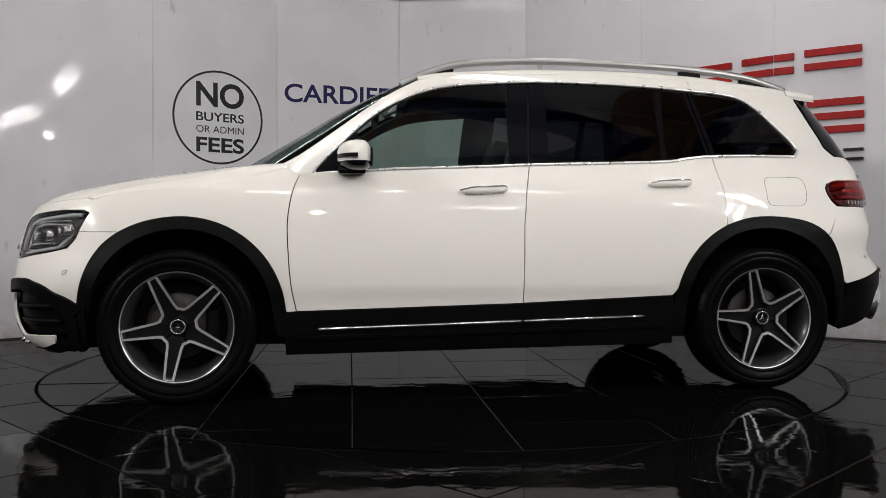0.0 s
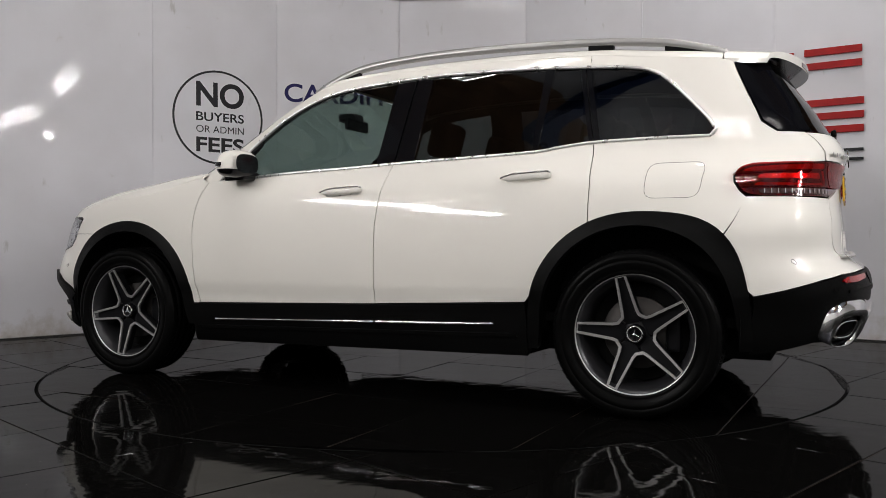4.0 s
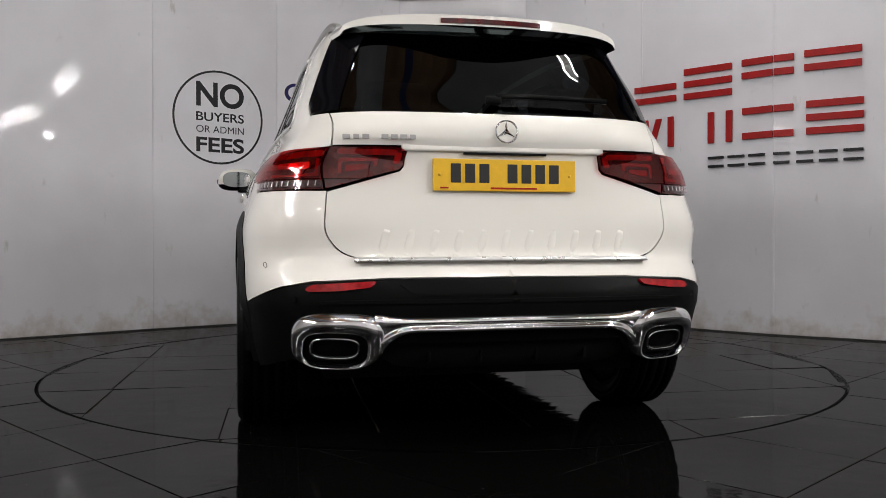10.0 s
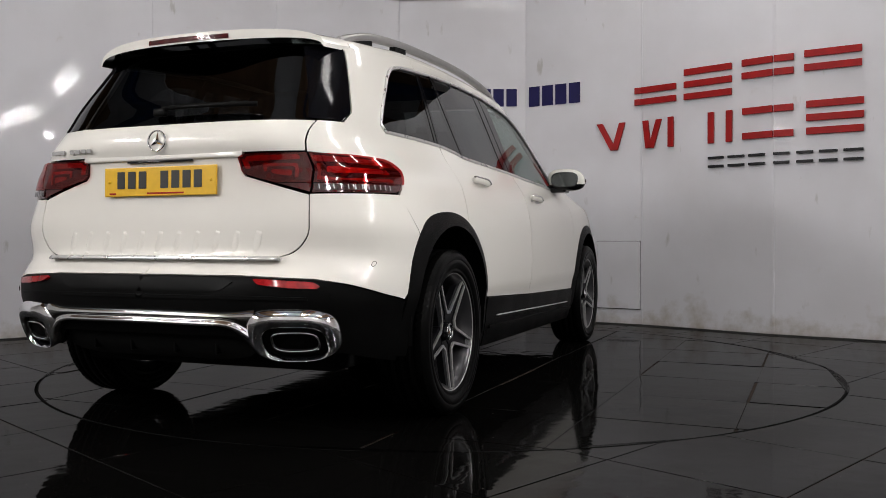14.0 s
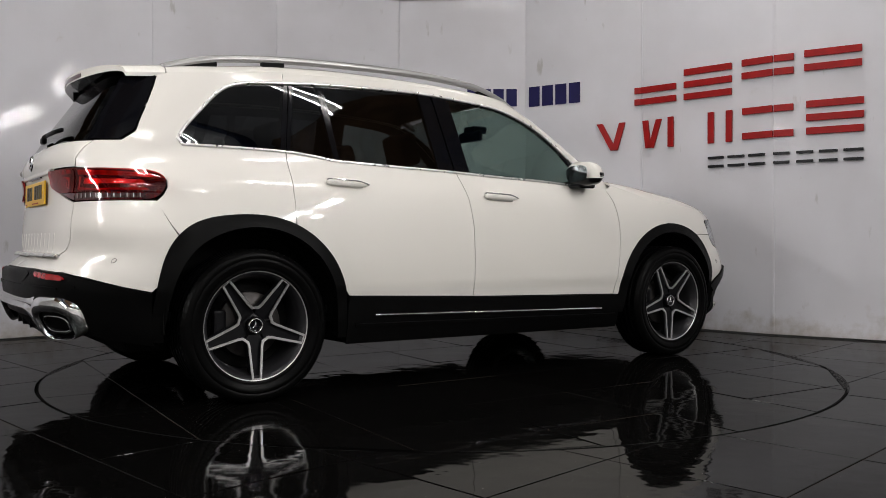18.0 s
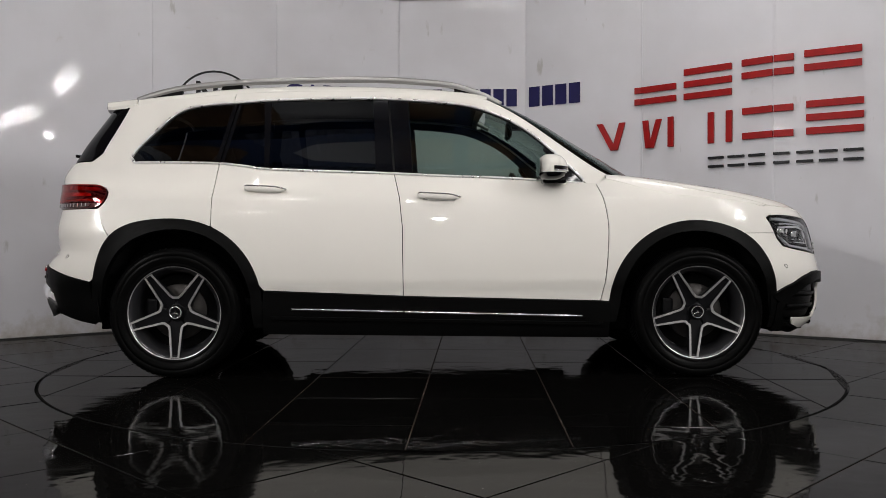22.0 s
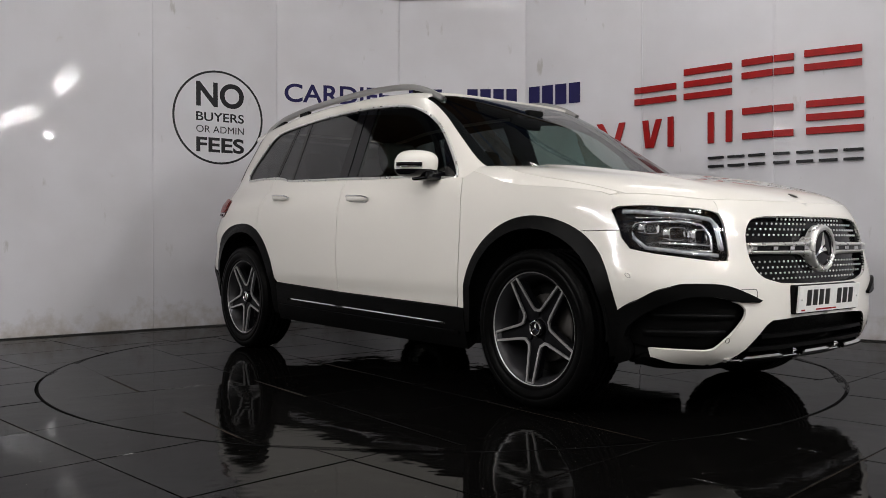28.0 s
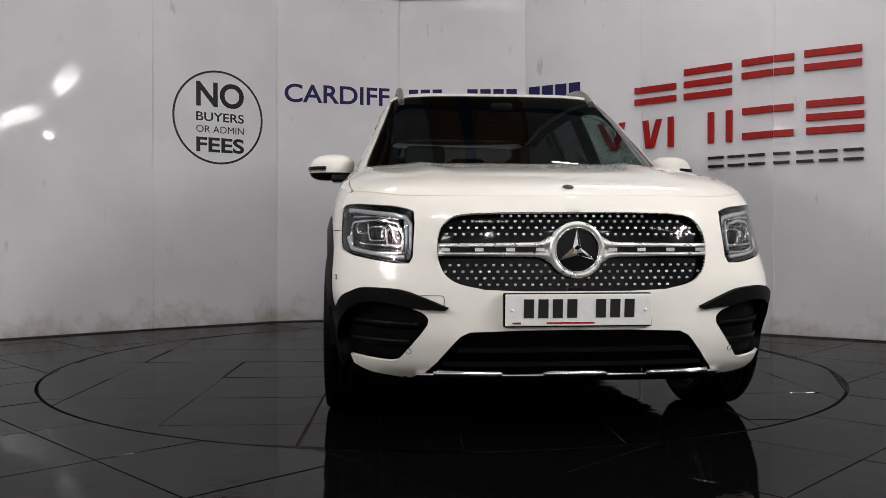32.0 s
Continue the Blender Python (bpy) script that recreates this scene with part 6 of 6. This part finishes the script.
v, f = sweep(slot, [(-0.010, -0.003), (0.01, -0.003), (0.01, 0.004), (-0.010, 0.004)])
part_data("gate_handle", v, f, GLOSS, car, "black tailgate grip and plate lamps")
wip = [upper(np.array(ur(abs(y), z)), np.array(z), 0.028) for y, z in ((0.02, 1.235), (-0.1, 1.238), (-0.25, 1.236), (-0.40, 1.232))]
v, f = sweep([(p[0], y, p[2]) for p, y in zip(wip, (0.02, -0.1, -0.25, -0.40))], [(-0.006, -0.010), (0.006, -0.010), (0.006, 0.007), (-0.006, 0.007)])
wiper = part_data("rear_wiper", v, f, PLASTIC, car, "black rear wiper")
part("wiper_cap", box_bm(0.025, 0.06, 0.032, (float(wip[0][0]) + 0.004, 0.03, 1.234), 0.011, 3), PLASTIC, wiper, "black wiper cap")

# --- sides ---
for s in (1, -1):
    holder = thing("door_mirror", "", "")
    holder.parent = car
    holder["label"] = "white door mirror with black base and chrome strip"
    bm = bmesh.new()
    bmesh.ops.create_uvsphere(bm, u_segments=32, v_segments=20, radius=1.0)
    for w_ in bm.verts:
        x, y, z = w_.co
        ex = math.copysign(abs(x) ** 0.75, x)
        ey = math.copysign(abs(y) ** 0.72, y)
        ez = math.copysign(abs(z) ** 0.75, z)
        fx = 0.100 if ex > 0 else 0.058
        w_.co = (0.585 + fx * ex * (1 - 0.25 * max(0, ey)) + 0.015, s * (0.930 + 0.118 * ey - 0.012 * ez), 1.128 + (0.074 if ez > 0 else 0.068) * ez)
    bmesh.ops.recalc_face_normals(bm, faces=bm.faces[:])
    low_bm = bm.copy()
    bmesh.ops.delete(bm, geom=[q for q in bm.faces if q.calc_center_median().z < 1.096], context="FACES")
    bmesh.ops.delete(low_bm, geom=[q for q in low_bm.faces if q.calc_center_median().z >= 1.096], context="FACES")
    part("mirror_cap", bm, PAINT, holder, "white mirror cap")
    part("mirror_base", low_bm, GLOSS, holder, "gloss black mirror underside")
    strip_pts = [(0.600 + 0.102 * math.cos(a) ** 0.72 * (1 - 0.25 * math.sin(a) ** 0.72), s * (0.930 + 0.121 * math.sin(a) ** 0.72), 1.124) for a in np.linspace(0.12, 1.5, 16)]
    v, f = sweep(strip_pts, [(-0.004, -0.010), (0.004, -0.010), (0.004, 0.008), (-0.004, 0.008)])
    part_data("indicator_strip", v, f, GLOSS, holder, "dark indicator strip")
    v, f = sweep([(x, y, z - 0.014) for x, y, z in strip_pts], [(-0.005, -0.003), (0.005, -0.003), (0.005, 0.003), (-0.005, 0.003)])
    part_data("mirror_strip", v, f, CHROME, holder, "chrome mirror strip")
    n = 24
    part_data("mirror_glass", [(0.541, s * (0.930 + 0.088 * math.copysign(abs(math.cos(2 * math.pi * i / n)) ** 0.7, math.cos(2 * math.pi * i / n))), 1.130 + 0.048 * math.copysign(abs(math.sin(2 * math.pi * i / n)) ** 0.7, math.sin(2 * math.pi * i / n))) for i in range(n)],
              [tuple(range(n))], MIRROR, holder, "mirror glass", smooth=False)
    part("mirror_arm", box_bm(0.13, 0.15, 0.045, (0.632, s * 0.855, 1.070), 0.016, 3), GLOSS, holder, "black mirror arm", smooth=False)
    for x0, x1, z0 in ((0.128, -0.105, 0.977), (-0.815, -1.045, 1.018)):
        rows, low, top = [], [], []
        for i in range(17):
            t = i / 16
            x, z = x0 + (x1 - x0) * t, z0 - 0.004 + 0.012 * t
            y = float(skin(ux(x, z), z)[1])
            k = min(1.0, (t + 0.02) / 0.28) ** 0.7 * min(1.0, (1.03 - t) / 0.08) ** 0.5
            c = y + 0.006 + 0.020 * math.sin(math.pi * min(1, max(0, 0.06 + 0.88 * t))) ** 0.4
            rows.append([(x, s * (c + 0.009 * k * math.cos(a)), z + 0.0165 * k * math.sin(a)) for a in np.linspace(0, 2 * math.pi, 14, endpoint=False)])
            top.append((x, s * (c + 0.004 * k), z + 0.0155 * k))
            low.append((x, s * (y + 0.004), z - 0.019 * k))
        v, f = loft(rows)
        hob = part_data("door_handle", v, f + [tuple(range(14)), tuple(range(16 * 14, 17 * 14))], PAINT, car, "white door handle with a chrome edge")
        v, f = sweep(top, oval(0.0042, 0.0062, 8), up=lambda p: Vector((0, s, 0)))
        part_data("handle_strip", v, f, CHROME, hob, "chrome handle strip")
        # no recess is cut: a satin bead under the grip imitates its shade
        v, f = sweep(low[2:-1], oval(0.0075, 0.004, 8), up=lambda p: Vector((0, s, 0)))
        part_data("handle_shade_bead", v, f, SATIN, hob, "satin bead standing in for the shade of the handle recess")
    for u, z, off, material in ((ux(1.905, 0.60), 0.60, 0.0005, PAINT), (uf(0.60, 0.345), 0.345, 0.0005, PAINT), (ur(0.735, 0.545), 0.545, 0.0085, PLASTIC), (ux(-2.02, 0.655), 0.655, 0.0005, PAINT)):
        e = 0.01
        gu = np.linalg.norm(lower(np.array(u + e), np.array(z)) - lower(np.array(u - e), np.array(z))) / (2 * e)
        ring = np.array([(u + 0.0095 / gu * math.cos(2 * math.pi * i / 20), z + 0.0095 * math.sin(2 * math.pi * i / 20)) for i in range(20)])
        face = [tuple(p) for p in lower(ring[:, 0], ring[:, 1], off + 0.0012)]
        face = face if s > 0 else mirror_y(face)
        sen = part_data("parking_sensor", face, [tuple(range(20))], material, car, "round parking sensor", smooth=False)
        out = Vector(tuple(lower(np.array(u), np.array(z), 0.1) - lower(np.array(u), np.array(z), 0.0)))
        out.y *= s
        v, f = sweep(face, oval(0.0011, 0.0011, 5), True, up=lambda p: out)
        part_data("sensor_gap", v, f, GAP, sen, "thin dark ring")

flap = rounded([(-1.457, 1.062), (-1.69, 1.064), (-1.665, 0.913), (-1.446, 0.913)], 0.045, 5)
pts = np.array(dense(S(flap), 0.012))
P = lower(pts[:, 0], pts[:, 1], 0.0004)
v, f = sweep([tuple(p) for p in P], oval(0.0009, 0.0008, 5), True, up=lambda p: Vector((0, 1, 0)))
part_data("fuel_flap_gap", v, f, GAP, car, "thin gap round the fuel flap")
v, f = sweep([tuple(p) for p in lower(np.array([q[0] for q in dense(Fr(rounded([(0.475, 0.545), (0.565, 0.545), (0.565, 0.495), (0.475, 0.495)], 0.012, 3)), 0.01)]), np.array([q[1] for q in dense(Fr(rounded([(0.475, 0.545), (0.565, 0.545), (0.565, 0.495), (0.475, 0.495)], 0.012, 3)), 0.01)]), 0.0004) * np.array([1, -1, 1])], oval(0.0012, 0.001, 5), True, up=lambda p: Vector((1, 0, 0)))
part_data("tow_eye_gap", v, f, GAP, car, "thin gap round the towing eye cover")
v, f = lathe([(0.0, 0.004), (0.018, 0.003), (0.021, 0.0)], 24, "z")
part_data("bonnet_badge", [(2.13 + x, y, z + float(hood_z(np.array(2.13), np.array(0.0))) + (-0.42 * x)) for x, y, z in v], f, STEEL, car, "small round bonnet badge")

# --- roof rails ---
RAIL = smooth_line([(0.374, 1.533), (0.272, 1.586), (0.127, 1.636), (-0.018, 1.659), (-0.309, 1.677), (-0.599, 1.678), (-0.9, 1.672), (-1.18, 1.660), (-1.471, 1.631), (-1.646, 1.590), (-1.735, 1.560)], 5)
for s in (1, -1):
    path = [(x, s * (0.548 - 0.02 * max(0, -x - 0.6)), z) for x, z in RAIL]
    v, f = sweep(path, [(-0.014, -0.024), (0.014, -0.024), (0.018, -0.010), (0.015, 0.005), (0.008, 0.010), (-0.008, 0.010), (-0.015, 0.005), (-0.018, -0.010)])
    rail_ob = part_data("roof_rail", v, f, RAIL_GREY, car, "satin silver roof rail")
    for xs in ((0.36, 0.10), (-1.085, -1.245), (-1.43, -1.72)):
        foot = [p for p in path if min(xs) <= p[0] <= max(xs)]
        vv, ff = [], []
        for x, y, z in foot:
            zr = float(roof_map(np.array(x), np.array(0.86))[2]) - 0.012
            vv += [(x, y - 0.013, z - 0.004), (x, y + 0.013, z - 0.004), (x, y + 0.015, min(zr, z - 0.006)), (x, y - 0.015, min(zr, z - 0.006))]
        m_ = len(foot)
        for i in range(m_ - 1):
            for j in range(4):
                ff.append((4 * i + j, 4 * i + (j + 1) % 4, 4 * i + 4 + (j + 1) % 4, 4 * i + 4 + j))
        ff += [(0, 1, 2, 3), tuple(range(4 * m_ - 4, 4 * m_))]
        part_data("rail_foot", vv, ff, PLASTIC, rail_ob, "black rail foot", smooth=False)

# --- cabin ---
v, f = patch_data([(0.25, 0), (0.25, 0.93), (-1.7, 0.93), (-1.7, 0)], roof_map, -0.03, 0.0, 0.1, 0.1, rim=False)
k = len(v)
part_data("headliner", v + mirror_y(v), f + [tuple(i + k for i in q) for q in f], TRIM_GREY, car, "grey headliner")


def seat(x, y, wide, z=0.52, head=True, name="seat"):
    st = thing(name, "", "")
    st.parent = car
    st["label"] = "black upholstered car seat"
    st.matrix_local = pose(x, y, z)
    part("cushion", box_bm(0.50, wide, 0.16, (0.02, 0, 0), 0.05, 3), CLOTH, st)
    bm = box_bm(0.13, wide, 0.62, (0, 0, 0.31), 0.05, 3)
    bmesh.ops.transform(bm, matrix=pose(-0.22, 0, 0.02, 0, -17, 0), verts=bm.verts)
    part("backrest", bm, CLOTH, st)
    if head:
        bm = box_bm(0.10, 0.26, 0.19, (0, 0, 0.745), 0.045, 3)
        bmesh.ops.transform(bm, matrix=pose(-0.22, 0, 0.02, 0, -15, 0), verts=bm.verts)
        part("headrest", bm, CLOTH, st, "black headrest")
    return st


for y in (0.37, -0.37):
    seat(0.10, y, 0.50)
for y in (0.42, 0.0, -0.42):
    seat(-0.72, y, 0.41)
for y in (0.33, -0.33):
    seat(-1.45, y, 0.42, 0.50)
dash = [(0.98, 0.82), (0.95, 1.02), (0.80, 1.035), (0.64, 1.01), (0.60, 0.93), (0.66, 0.70)]
vv = [(x, y, z) for y in (-0.70, 0.70) for x, z in dash]
part_data("dashboard", vv, [(i, (i + 1) % 6, 6 + (i + 1) % 6, 6 + i) for i in range(6)] + [tuple(range(6)), tuple(range(6, 12))], CLOTH, car, "black dashboard", smooth=False)
v, f = sweep([(0.02 * math.sin(2 * math.pi * i / 32), 0.185 * math.cos(2 * math.pi * i / 32), 0.185 * math.sin(2 * math.pi * i / 32)) for i in range(32)], oval(0.014, 0.014, 8), True, up=(1, 0, 0.01))
sw = part_data("steering_wheel", v, f, CLOTH, car, "black steering wheel")
sw.matrix_local = pose(0.50, -0.37, 0.955, 0, -22, 0)
part("steering_hub", box_bm(0.03, 0.32, 0.07, (0.02, 0, 0), 0.012), CLOTH, sw, smooth=False)
part("interior_mirror", box_bm(0.03, 0.24, 0.07, (0.46, 0, 1.43), 0.015), PLASTIC, car, "black interior mirror", smooth=False)
part("sensor_housing", box_bm(0.11, 0.12, 0.05, (0.50, 0, 1.475), 0.015), PLASTIC, car, "black sensor housing behind the screen", smooth=False)
part("cabin_floor", box_bm(2.9, 1.5, 0.04, (-0.5, 0, 0.40), 0.0), DARK, car, smooth=False)


# ---- what moves ----
def motions():
    times = [0.5 * i for i in range(65)]
    walk(turntable, [(t, disc_pose(t)) for t in times])
    walk(car, [(t, car_pose(t)) for t in times])


motions()
